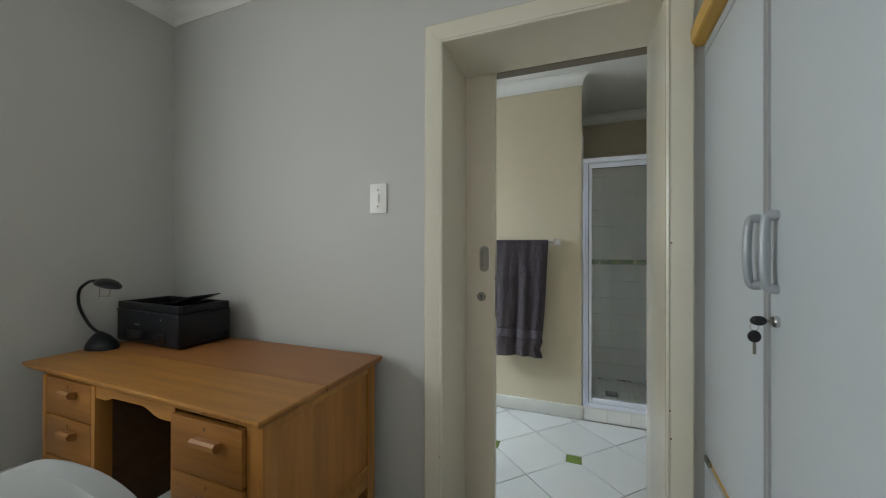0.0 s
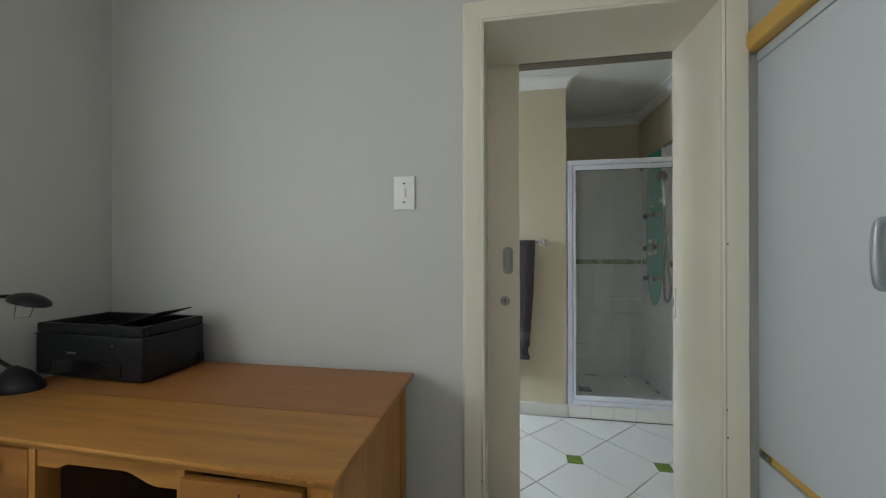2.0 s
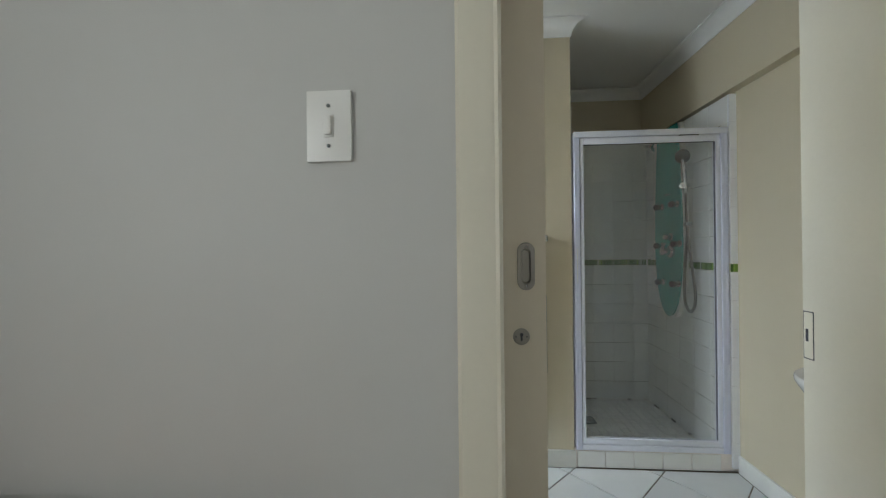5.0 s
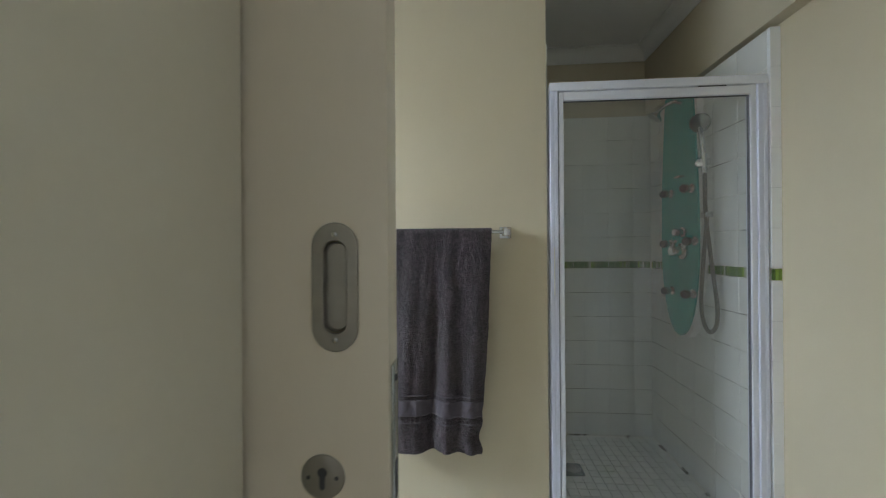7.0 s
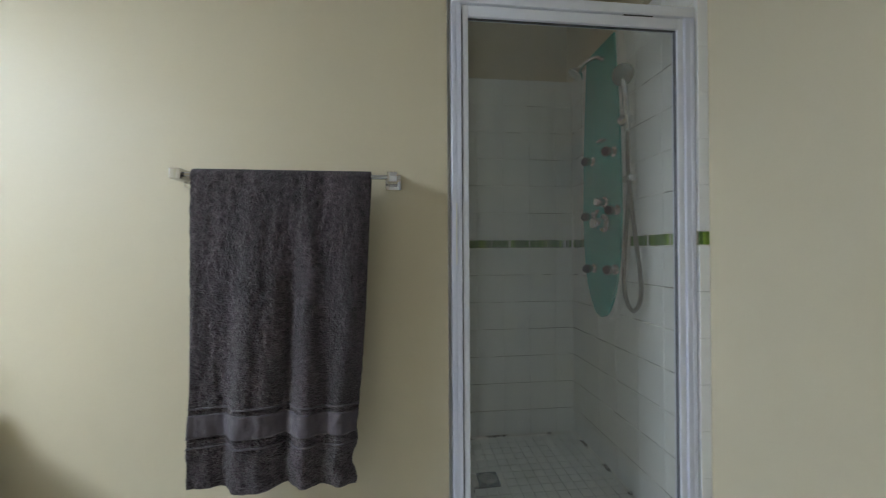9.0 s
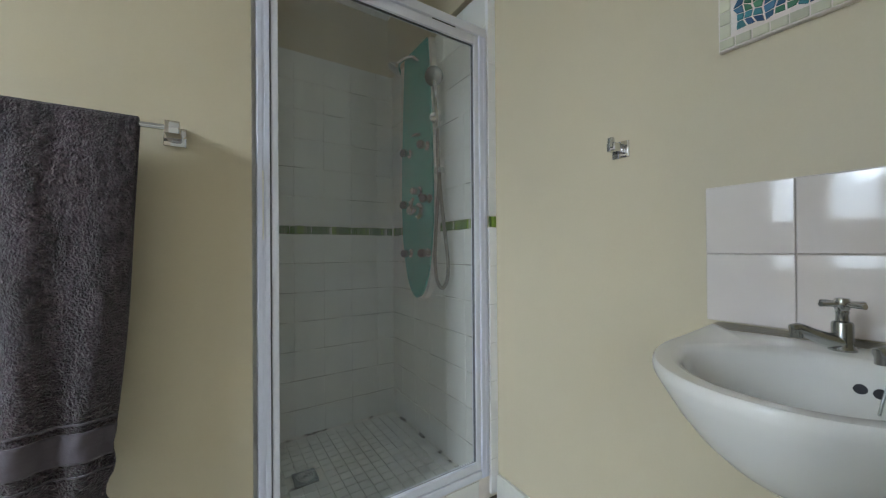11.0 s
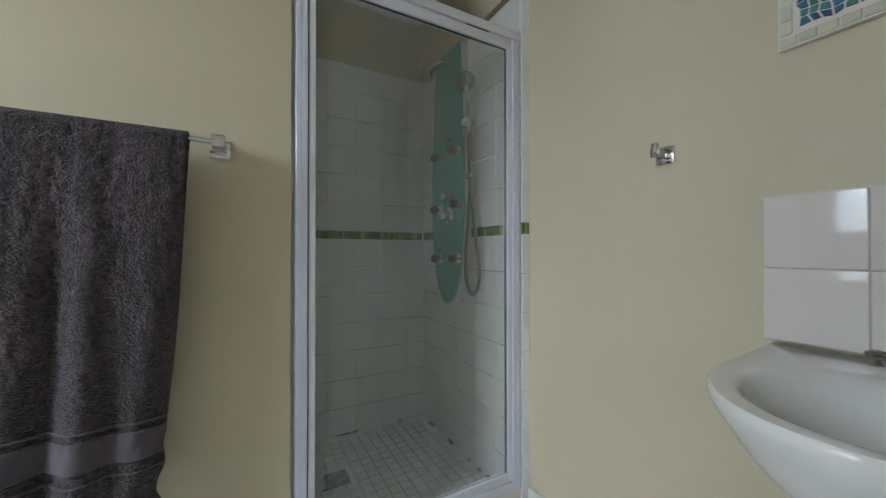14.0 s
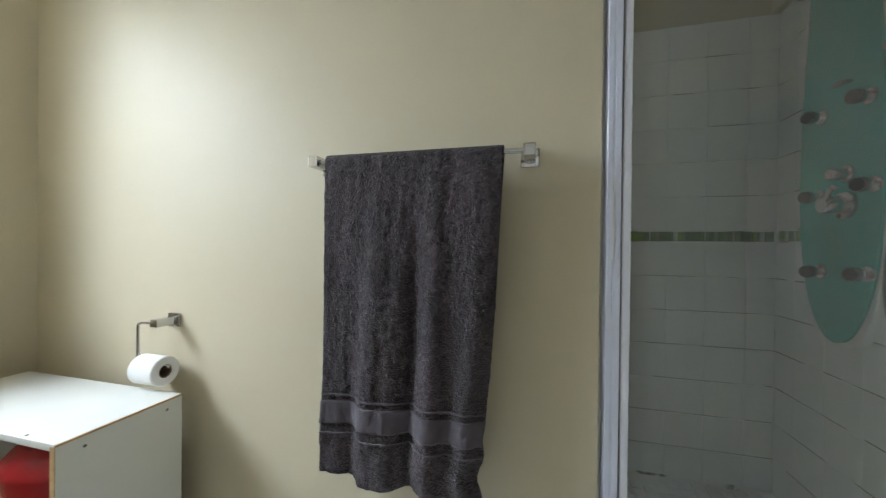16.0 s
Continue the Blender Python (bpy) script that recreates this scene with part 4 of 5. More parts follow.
part("outlet", rod(fresh(), (1.100, 0.436, 0.588), (1.175, 0.425, 0.588), 0.022), M_TRAP, trap)
part("outlet_nut", rod(fresh(), (1.140, 0.430, 0.588), (1.148, 0.429, 0.588), 0.029), M_WPLASTIC, trap, "white plastic ring")
part("outlet_pipe", rod(fresh(), (1.175, 0.425, 0.588), (1.215, 0.419, 0.588), 0.027), M_DIRTY, trap)
part("wall_pipe", rod(fresh(), (1.215, 0.419, 0.588), (1.389, 0.393, 0.588), 0.020), M_TRAP, trap)
part("supply_hose", sweep(fresh(), curve([(1.11, 0.39, 0.668), (1.125, 0.39, 0.645), (1.16, 0.40, 0.630), (1.20, 0.395, 0.645), (1.225, 0.375, 0.668)], 10), 0.008, 10), M_DULL, trap, "braided supply hose")

splash = thing("splashback", (EAST, 0.455, 0.825), "two rows of pale glazed tiles behind the basin", "splashback")
part("adhesive", box(fresh(), (EAST - 0.004, 0.226, 0.8255), (EAST - 0.0003, 0.6825, 1.1255)), M_GROUT_W, splash)

art = thing("mosaic_panel", (EAST, 0.46, 1.421), "blue and green broken tile mosaic panel with cream border", "mosaic")
MZ, MY = 1.421, 0.652
part("backing", box(fresh(), (EAST - 0.014, MY - 0.40, MZ), (EAST - 0.0005, MY, MZ + 0.285), 0.001), M_GROUT_W, art)
rnd = random.Random(5)


def chip(name, pts, material, parent, x, thick=0.003):
    """A flat shard on the east wall: pts are (y, z) pairs."""
    c = (sum(p[0] for p in pts) / len(pts), sum(p[1] for p in pts) / len(pts))
    bm = fresh()
    low = [bm.verts.new((x, *p)) for p in pts]
    high = [bm.verts.new((x - thick, c[0] + (p[0] - c[0]) * 0.94, c[1] + (p[1] - c[1]) * 0.94)) for p in pts]
    n = len(pts)
    for k in range(n):
        bm.faces.new((low[k], low[(k + 1) % n], high[(k + 1) % n], high[k]))
    bm.faces.new(high)
    return part(name, bm, material, parent)


g = 0.0165
nu, nv = 20, 14
grid = [[(MY - 0.030 - g * (i + rnd.uniform(-0.30, 0.30)), MZ + 0.030 + g * (j + rnd.uniform(-0.30, 0.30))) for j in range(nv + 1)] for i in range(nu + 1)]
for i in range(nu):
    for j in range(nv):
        quad = [grid[i][j], grid[i + 1][j], grid[i + 1][j + 1], grid[i][j + 1]]
        polys = [quad] if rnd.random() < 0.9 else ([[quad[0], quad[1], quad[2]], [quad[0], quad[2], quad[3]]] if rnd.random() < 0.5 else [[quad[0], quad[1], quad[3]], [quad[1], quad[2], quad[3]]])
        if len(polys) == 2 and j > 7:
            polys = [quad]
        for q in polys:
            c = (sum(p[0] for p in q) / len(q), sum(p[1] for p in q) / len(q))
            q = [(c[0] + (p[0] - c[0]) * 0.82, c[1] + (p[1] - c[1]) * 0.82) for p in q]
            green = noise.noise((i * 0.33, j * 0.33, 4.0)) + rnd.uniform(-0.25, 0.25)
            chip("mosaic_chip", q, M_BLUES[3 if green > 0.22 else 2 if green > 0.05 else 1 if green > -0.15 else 0], art, EAST - 0.0142)
for k in range(14):
    a = MY - 0.002 - k * 0.0285
    w = 0.0265
    chip("border_tile", [(a, MZ + 0.003), (a - w, MZ + 0.003), (a - w, MZ + 0.022), (a, MZ + 0.022)], M_BORDER, art, EAST - 0.0142)
    if 0 < k < 10:
        b = MZ - 0.002 + k * 0.0285
        chip("border_tile", [(MY - 0.003, b), (MY - 0.022, b), (MY - 0.022, b + w), (MY - 0.003, b + w)], M_BORDER, art, EAST - 0.0142)

# ---- bedroom: desk ----
desk = thing("desk", (-0.87, -0.34, 0), "worn varnished oak pedestal desk against the wall", "desk")
DX0, DX1, DY0, DY1, DZ = -1.500, -0.250, -0.646, -0.042, 0.779


def slab(x0, x1, y0, y1, z0, z1, slant=0.0):
    """A top board whose long sides are planed in towards the underside."""
    bm = fresh()
    top = [(x0, y0), (x1, y0), (x1, y1), (x0, y1)]
    s = slant
    rows = [[bm.verts.new((x, y, z1)) for x, y in top], [bm.verts.new((x, y, z1 - 0.006)) for x, y in [(x0 - 0.001, y0 - 0.001), (x1 + 0.001, y0 - 0.001), (x1 + 0.001, y1), (x0 - 0.001, y1)]], [bm.verts.new((x, y, z0)) for x, y in [(x0 + s, y0 + s), (x1 - s, y0 + s), (x1 - s, y1), (x0 + s, y1)]]]
    for a, b in zip(rows, rows[1:]):
        for k in range(4):
            bm.faces.new((a[k], a[(k + 1) % 4], b[(k + 1) % 4], b[k]))
    bm.faces.new(rows[0])
    bm.faces.new(rows[-1][::-1])
    bmesh.ops.bevel(bm, geom=[e for e in bm.edges], offset=0.0018, segments=2, affect="EDGES")
    return bm


bm = slab(DX0, DX1, DY0, DY0 + 0.262, DZ - 0.026, DZ, 0.012)
for v in bm.verts:  # the worn front edge runs slightly out of square
    if v.co.y < DY0 + 0.1:
        v.co.y += 0.036 * (DX1 - v.co.x) / (DX1 - DX0)
part("front_board", bm, M_OAK, desk)
for x, w, dz in ((-0.335, 0.030, 0.0), (-0.378, 0.022, 0.003), (-0.420, 0.026, 0.001), (-0.462, 0.012, 0.004), (-0.300, 0.014, 0.002)):
    yy = DY0 + 0.036 * (DX1 - x) / (DX1 - DX0)
    part("chipped_edge", box(fresh(), (x - w / 2, yy - 0.0022, DZ - 0.009 - dz), (x + w / 2, yy + 0.004, DZ - 0.005 - dz), 0.0012), M_PULL, desk, "pale bare chip in the varnish")
part("back_board", slab(DX0, DX1, DY0 + 0.264, DY1, DZ - 0.026, DZ - 0.0004, 0.010), M_OAK_BACK, desk, "redder rear board of the top")
FY0, FY1 = -0.612, -0.065
Zt = DZ - 0.027
for x, xe in ((-0.329, -0.272), (-0.634, -0.614), (-1.039, -1.019), (-1.345, -1.320)):
    part("post", box(fresh(), (x, FY0, 0.0), (xe, FY0 + 0.05, Zt), 0.002), M_OAK_V, desk)
for x in (-0.294, -1.324):
    part("rear_post", box(fresh(), (x - 0.022, FY1 - 0.05, 0.0), (x + 0.022, FY1, Zt), 0.002), M_OAK_V, desk)
for x, o in ((-0.279, 1), (-1.330, -1)):
    part("side_panel", box(fresh(), (x - 0.006, FY0 + 0.052, 0.366), (x + 0.000, FY1 - 0.052, Zt - 0.026), 0.001), M_OAK_V, desk)
    part("side_rail", box(fresh(), (x - 0.020, FY0 + 0.051, Zt - 0.026), (x + 0.006, FY1 - 0.051, Zt), 0.002), M_OAK, desk)
    part("side_rail", box(fresh(), (x - 0.020, FY0 + 0.051, 0.285), (x + 0.006, FY1 - 0.051, 0.366), 0.002), M_OAK, desk)
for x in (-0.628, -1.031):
    part("inner_panel", box(fresh(), (x - 0.008, FY0 + 0.051, 0.10), (x + 0.008, FY1, Zt), 0.001), M_SHADED_WOOD, desk)
part("kneehole_back", box(fresh(), (-1.022, FY1 - 0.02, 0.06), (-0.637, FY1, Zt), 0.001), M_SHADED_WOOD, desk)
arch = [(-1.0185, Zt), (-1.0185, Zt - 0.040), (-0.965, Zt - 0.040)]
arch += [(-0.965 + 0.04 * t, Zt - 0.040 + 0.012 * (0.5 - 0.5 * math.cos(math.pi * t))) for t in [k / 8 for k in range(1, 9)]]
arch += [(-0.780 + 0.095 * t, Zt - 0.028 - 0.026 * (0.5 - 0.5 * math.cos(math.pi * t))) for t in [k / 8 for k in range(0, 9)]]
arch += [(-0.6345, Zt - 0.054), (-0.6345, Zt)]
part("arched_apron", extrude(fresh(), arch, 1, FY0 + 0.004, FY0 + 0.024), M_OAK, desk)


def drawer(x0, x1, z0, z1, out=0.0, half=0.047):
    y = FY0 - out
    d = part("drawer", box(fresh(), (x0, y, z0), (x1, y + 0.020, z1), 0.0025), M_OAK_SHADED, desk)
    if out:
        part("drawer_side", box(fresh(), (x1 - 0.016, y + 0.021, z0 + 0.006), (x1 - 0.004, y + 0.33, z1 - 0.012), 0.001), M_SHADED_WOOD, d)
    cx, cz = (x0 + x1) / 2 + 0.022, (z0 + z1) / 2 + 0.022
    pr = [(y - 0.001, cz + 0.012), (y - 0.020, cz + 0.016), (y - 0.028, cz + 0.010), (y - 0.026, cz - 0.004), (y - 0.014, cz - 0.011), (y - 0.001, cz - 0.012)]
    part("wooden_pull", extrude(fresh(), pr, 0, cx - half, cx + half), M_PULL, d, "rubbed wooden pull")
    part("keyhole", capsule(fresh(), (x0 + x1) / 2, z1 - 0.022, 0.0020, 0.0062, y - 0.0008, y - 0.0002), M_SEAL, d)


for z0, z1, out in ((0.578, 0.735, 0.014), (0.412, 0.570, 0.010), (0.246, 0.404, 0.0), (0.10, 0.238, 0.0)):
    drawer(-0.612, -0.331, z0, z1, out)
for z0, z1 in ((0.620, 0.748), (0.473, 0.613), (0.326, 0.466), (0.179, 0.319)):
    drawer(-1.318, -1.041, z0, z1, 0.0, 0.034)
for x0, x1 in ((-0.612, -0.331), (-1.318, -1.041)):
    part("plinth_rail", box(fresh(), (x0, FY0 + 0.010, 0.04), (x1, FY0 + 0.03, 0.098)), M_OAK, desk)

# ---- bedroom: things on the desk ----
pm = Matrix.Translation((-1.322, -0.172, DZ)) @ Matrix.Rotation(radians(-2.5), 4, "Z")
printer = thing("printer", (-1.345, -0.172, DZ), "black inkjet printer with an open paper tray", "printer")
PW, PD, PH = 0.235, 0.118, 0.186


def pbox(lo, hi, bev, mat_, name, label="", parent=None):
    return part(name, box(fresh(), lo, hi, bev, 3, pm), mat_, parent or printer, label)


pbox((-PW, -PD, 0.004), (PW, PD, 0.150), 0.012, M_BLACK, "printer_body")
pbox((-PW + 0.003, -PD + 0.003, 0.1505), (PW - 0.003, -PD + 0.024, PH), 0.007, M_BLACK, "rim_front")
pbox((-PW + 0.003, PD - 0.024, 0.1505), (PW - 0.003, PD - 0.003, PH), 0.007, M_BLACK, "rim_rear")
pbox((-PW + 0.003, -PD + 0.0245, 0.1505), (-PW + 0.030, PD - 0.0225, PH), 0.007, M_BLACK, "rim_side")
pbox((PW - 0.030, -PD + 0.0245, 0.1505), (PW - 0.003, PD - 0.0225, PH), 0.007, M_BLACK, "rim_side")
pbox((-PW + 0.031, -PD + 0.023, 0.151), (PW - 0.031, PD - 0.023, 0.160), 0.002, M_BLACK_GLOSS, "tray")
tr = pm @ Matrix.Translation((0.05, 0.02, 0.176)) @ Matrix.Rotation(radians(-15), 4, "Y")
part("paper_flap", box(fresh(), (-0.10, -0.070, 0.0), (0.172, 0.060, 0.004), 0.0015, 2, tr), M_BLACK, printer)
pbox((-0.085, -PD - 0.0012, 0.085), (-0.045, -PD - 0.0002, 0.092), 0.0, M_STEEL, "badge", "pale illegible badge")
pbox((-0.150, -PD - 0.0025, 0.018), (0.150, -PD - 0.0002, 0.066), 0.002, M_BLACK_GLOSS, "output_door", "glossy black output door")
pbox((-PW - 0.0010, -PD - 0.0010, 0.1465), (PW + 0.0010, PD + 0.0010, 0.1500), 0.0006, M_SEAL, "lid_seam")
pbox((0.110, -PD - 0.0014, 0.118), (0.116, -PD - 0.0002, 0.124), 0.0008, M_STEEL, "status_light")
for x in (-0.12, 0.02, 0.14):
    pbox((x, -PD + 0.030, 0.1602), (x + 0.006, PD - 0.030, 0.168), 0.0015, M_BLACK, "paper_guide")
for x in (-0.20, 0.20):
    for y in (-0.09, 0.09):
        pbox((x - 0.012, y - 0.012, 0), (x + 0.012, y + 0.012, 0.0038), 0.0, M_SEAL, "foot")
part("side_knob", box(fresh(), (PW, PD - 0.03, 0.02), (PW + 0.010, PD - 0.01, 0.05), 0.003, 2, pm), M_BLACK, printer)

lamp = thing("desk_lamp", (-1.455, -0.385, DZ), "small black gooseneck desk lamp, switched off", "lamp")
bm = fresh()
for a0 in (0,):
    rings = []
    for r, h in ((1.0, 0.0), (1.0, 0.010), (0.86, 0.028), (0.55, 0.052), (0.22, 0.068), (0.10, 0.072)):
        rings.append([bm.verts.new((-1.455 + 0.072 * r * math.cos(a) * (1 + 0.12 * math.cos(2 * a)) - 0.022 * (1 - r), -0.385 + 0.055 * r * math.sin(a), DZ + h)) for a in [2 * math.pi * k / 28 for k in range(28)]])
    for a, b in zip(rings, rings[1:]):
        for k in range(28):
            bm.faces.new((a[k], a[(k + 1) % 28], b[(k + 1) % 28], b[k]))
    bm.faces.new(rings[0][::-1])
    bm.faces.new(rings[-1])
part("base", bm, M_BLACK, lamp)
part("gooseneck", sweep(fresh(), curve([(-1.475, -0.385, DZ + 0.062), (-1.542, -0.392, DZ + 0.100), (-1.588, -0.404, DZ + 0.178), (-1.581, -0.406, DZ + 0.250), (-1.517, -0.400, DZ + 0.290), (-1.445, -0.392, DZ + 0.294)], 8), 0.0062, 12), M_BLACK, lamp)
bm = fresh()
prof = [(0.004, 0.0), (0.020, 0.006), (0.030, 0.020), (0.040, 0.045), (0.040, 0.075), (0.032, 0.110), (0.016, 0.132), (0.002, 0.138)]
hm = aim((-1.462, -0.392, DZ + 0.292), (1, -0.02, -0.22))
rings = []
for r, h in prof:
    rings.append([bm.verts.new(hm @ Vector((r * math.cos(a), 0.62 * r * math.sin(a), h))) for a in [math.pi * k / 14 for k in range(15)]])
for a, b in zip(rings, rings[1:]):
    for k in range(14):
        bm.faces.new((a[k], a[k + 1], b[k + 1], b[k]))
hd = part("shade", bm, M_BLACK, lamp)
sd = hd.modifiers.new("thickness", "SOLIDIFY")
sd.thickness = 0.003
part("bulb_guard", sweep(fresh(), curve([(-1.428, -0.404, DZ + 0.285), (-1.440, -0.404, DZ + 0.232), (-1.437, -0.402, DZ + 0.229), (-1.415, -0.384, DZ + 0.229), (-1.412, -0.383, DZ + 0.232), (-1.385, -0.384, DZ + 0.280)], 4), 0.0014, 8), M_DULL, lamp, "thin wire guard")

# ---- bedroom: wall fittings ----
sw = thing("light_switch", (-0.2945, 0, 1.4285), "white plastic single light switch plate", "switch")
part("plate", box(fresh(), (-0.334, -0.0085, 1.367), (-0.255, -0.0003, 1.490), 0.0025), M_WPLASTIC, sw)
part("surround", box(fresh(), (-0.3035, -0.0100, 1.409), (-0.2855, -0.0083, 1.448), 0.0006), M_WPLASTIC, sw)
part("rocker", box(fresh(), (-0.3005, -0.0145, 1.4125), (-0.2885, -0.0098, 1.4445), 0.002), M_WPLASTIC, sw)
for z in (1.394, 1.463):
    part("screw", lathe(fresh(), [(0.0034, 0), (0.0034, 0.0012), (0, 0.0014)], aim((-0.2945, -0.0085, z), (0, -1, 0)), 14), M_TRAP, sw)
so = thing("wall_socket", (BW, -0.62, 0.30), "white plastic wall socket", "socket")
part("plate", box(fresh(), (BW + 0.0003, -0.675, 0.25), (BW + 0.010, -0.565, 0.35), 0.0025), M_WPLASTIC, so)
for y, z in ((-0.62, 0.318), (-0.637, 0.29), (-0.603, 0.29)):
    part("pin_hole", lathe(fresh(), [(0.004, 0), (0.004, 0.0006), (0, 0.0006)], aim((BW + 0.010, y, z), (1, 0, 0)), 12), M_SEAL, so)

chair = thing("white_chair", (-0.56, -0.90, 0), "white moulded chair with a rounded backrest at the desk", "chair")
back = [(-0.76, 0.40), (-0.24, 0.40)] + [(-0.48 + 0.27 * math.cos(a) * (1 if math.cos(a) > 0 else 1.4), 0.535 + 0.205 * math.sin(a) ** 0.7) for a in [math.pi * k / 30 for k in range(1, 30)]]
bm = extrude(fresh(), back, 1, -0.905, -0.862)
bmesh.ops.bevel(bm, geom=[e for e in bm.edges if abs(e.verts[0].co.y - e.verts[1].co.y) < 1e-5], offset=0.020, segments=5, affect="EDGES")
part("backrest", bm, M_FABRIC, chair)
part("seat", box(fresh(), (-0.73, -0.861, 0.40), (-0.25, -0.47, 0.445), 0.018, 4), M_FABRIC, chair)
for x in (-0.70, -0.28):
    for y in (-0.84, -0.50):
        part("leg", rod(fresh(), (x, y, 0.0), (x, y, 0.402), 0.014, 0.017), M_DULL, chair)

# ---- bedroom: cupboard ----
cup = thing("cupboard", (1.10, -0.62, 0), "white laminate cupboard with silver handles and yellow pine pelmet", "cupboard")
ct = Vector((-0.05, -0.99875, 0))
cm = Matrix(((ct.x, 0.99875, 0, 0.858), (ct.y, -0.05, 0, -0.006), (0, 0, 1, 0), (0, 0, 0, 1)))


def cbox(name, lo, hi, bev, mat_, parent=None, label=""):
    return part(name, box(fresh(), lo, hi, bev, 2, cm), mat_, parent or cup, label)


cbox("carcass", (0.0, 0.022, 0.02), (1.14, 0.52, 1.838), 0.001, M_LAM)
cbox("top_rail", (0.002, 0.0, 1.811), (1.14, 0.021, 1.840), 0.001, M_LAM)
pel = [(-0.034, 1.8425), (-0.038, 1.852), (-0.038, 1.890), (-0.026, 1.905), (0.03, 1.905), (0.03, 1.8425)]
bm = extrude(fresh(), pel, 0, -0.004, 1.16)
for v in bm.verts:
    v.co = cm @ v.co
bmesh.ops.bevel(bm, geom=bm.edges[:], offset=0.003, segments=2, affect="EDGES")
part("pelmet", bm, M_PINE, cup, "yellow varnished pine pelmet")
doors = []
for x0, x1 in ((0.004, 0.433), (0.457, 1.135)):
    doors.append(cbox("cupboard_door", (x0, 0.0, 0.597), (x1, 0.019, 1.806), 0.0012, M_LAM))
cbox("edging", (0.4335, -0.004, 0.597), (0.4440, 0.019, 1.806), 0.002, M_LAM_EDGE, doors[0])
cbox("edging", (0.4460, -0.004, 0.597), (0.4565, 0.019, 1.806), 0.002, M_LAM_EDGE, doors[1])
cbox("middle_rail", (0.0, 0.006, 0.570), (1.14, 0.021, 0.594), 0.001, M_PINE)
for x0, x1 in ((0.004, 0.441), (0.449, 1.135)):
    for z0, z1 in ((0.315, 0.566), (0.05, 0.305)):
        cbox("drawer_front", (x0, 0.0, z0), (x1, 0.019, z1), 0.0012, M_LAM)
cbox("hinge", (0.012, -0.004, 0.574), (0.055, 0.006, 0.590), 0.002, M_DULL)
for d, x in zip(doors, (0.408, 0.486)):
    pts = [cm @ Vector((x, yy, zz)) for yy, zz in ((0.0, 1.276), (-0.012, 1.277), (-0.017, 1.270), (-0.020, 1.245), (-0.0210, 1.209), (-0.020, 1.172), (-0.017, 1.147), (-0.012, 1.140), (0.0, 1.141))]
    line = curve(pts, 5)
    girth = [0.0068 + 0.0014 * math.sin(math.pi * k / (len(line) - 1)) ** 2 for k in range(len(line))]
    h = part("handle", sweep(fresh(), line, 0.008, 14, girth), M_HANDLE, d, "silver-grey bow handle")
    for zz in (1.276, 1.141):
        part("handle_foot", lathe(fresh(), [(0.0092, 0), (0.0092, 0.012), (0.007, 0.016), (0, 0.017)], aim(cm @ Vector((x, 0.0, zz)), cm.to_3x3() @ Vector((0, -1, 0))), 18), M_HANDLE, h)
lk = part("lock", lathe(fresh(), [(0.011, 0), (0.011, 0.006), (0.009, 0.008), (0, 0.008)], aim(cm @ Vector((0.4870, 0.0, 1.0820)), cm.to_3x3() @ Vector((0, -1, 0))), 20), M_CHROME, doors[1])
keys = thing("cupboard_keys", cm @ Vector((0.4870, -0.03, 1.0680)), "two small keys with black plastic heads in the lock", "keys")
cbox("key_blade", (0.4855, -0.020, 1.0785), (0.4885, -0.0085, 1.0855), 0.0, M_STEEL, keys)
bm = fresh()
capm = cm @ Matrix.Translation((0.4870, -0.028, 1.0820))
bmesh.ops.create_uvsphere(bm, u_segments=16, v_segments=10, radius=1, matrix=capm @ Matrix.Diagonal((0.0036, 0.0130, 0.0092, 1)))
part("key_head", bm, M_BLACK_GLOSS, keys, "black plastic key head")
part("key_ring", sweep(fresh(), [cm @ Vector((0.4870 + 0.001 * math.sin(a), -0.034 + 0.006 * math.sin(a), 1.0700 + 0.007 * math.cos(a))) for a in [2 * math.pi * k / 16 for k in range(17)]], 0.0008, 6), M_CHROME, keys)
bm = fresh()
bmesh.ops.create_uvsphere(bm, u_segments=16, v_segments=10, radius=1, matrix=cm @ Matrix.Translation((0.4900, -0.035, 1.0530)) @ Matrix.Diagonal((0.0036, 0.0105, 0.0115, 1)))
part("key_head", bm, M_BLACK_GLOSS, keys, "black plastic key head")
cbox("key_blade", (0.4890, -0.0375, 1.0200), (0.4910, -0.0325, 1.0440), 0.0006, M_STEEL, keys)

# ---- pieces: tiles ----
T = 0.153


def tile_mesh(name, w, h, d, material, bev=0.0018):
    return mesh_of(name, box(fresh(), (-w / 2, -d, -h / 2), (w / 2, 0, h / 2), bev, 1), material)


def lay(name, me, parent, m):
    ob = new(name, me)
    ob.parent = parent
    ob.matrix_basis = m
    return ob


STRIP0, STRIP1 = 1.078, 1.124
rows_z = []
z = STRIP0 - 0.0015
while z > 0.03:
    rows_z.append((max(0.024, z - T + 0.003), z))
    z -= T
z = STRIP1 + 0.0015
while z < 2.0:
    rows_z.append((z, min(2.038, z + T - 0.003)))
    z += T
cache = {}


def wall_tile(parent, centre_m, w, h):
    key = (round(w, 3), round(h, 3))
    if key not in cache:
        cache[key] = tile_mesh("tile", w, h, 0.0045, M_TILE)
    lay("tile", cache[key], parent, centre_m)


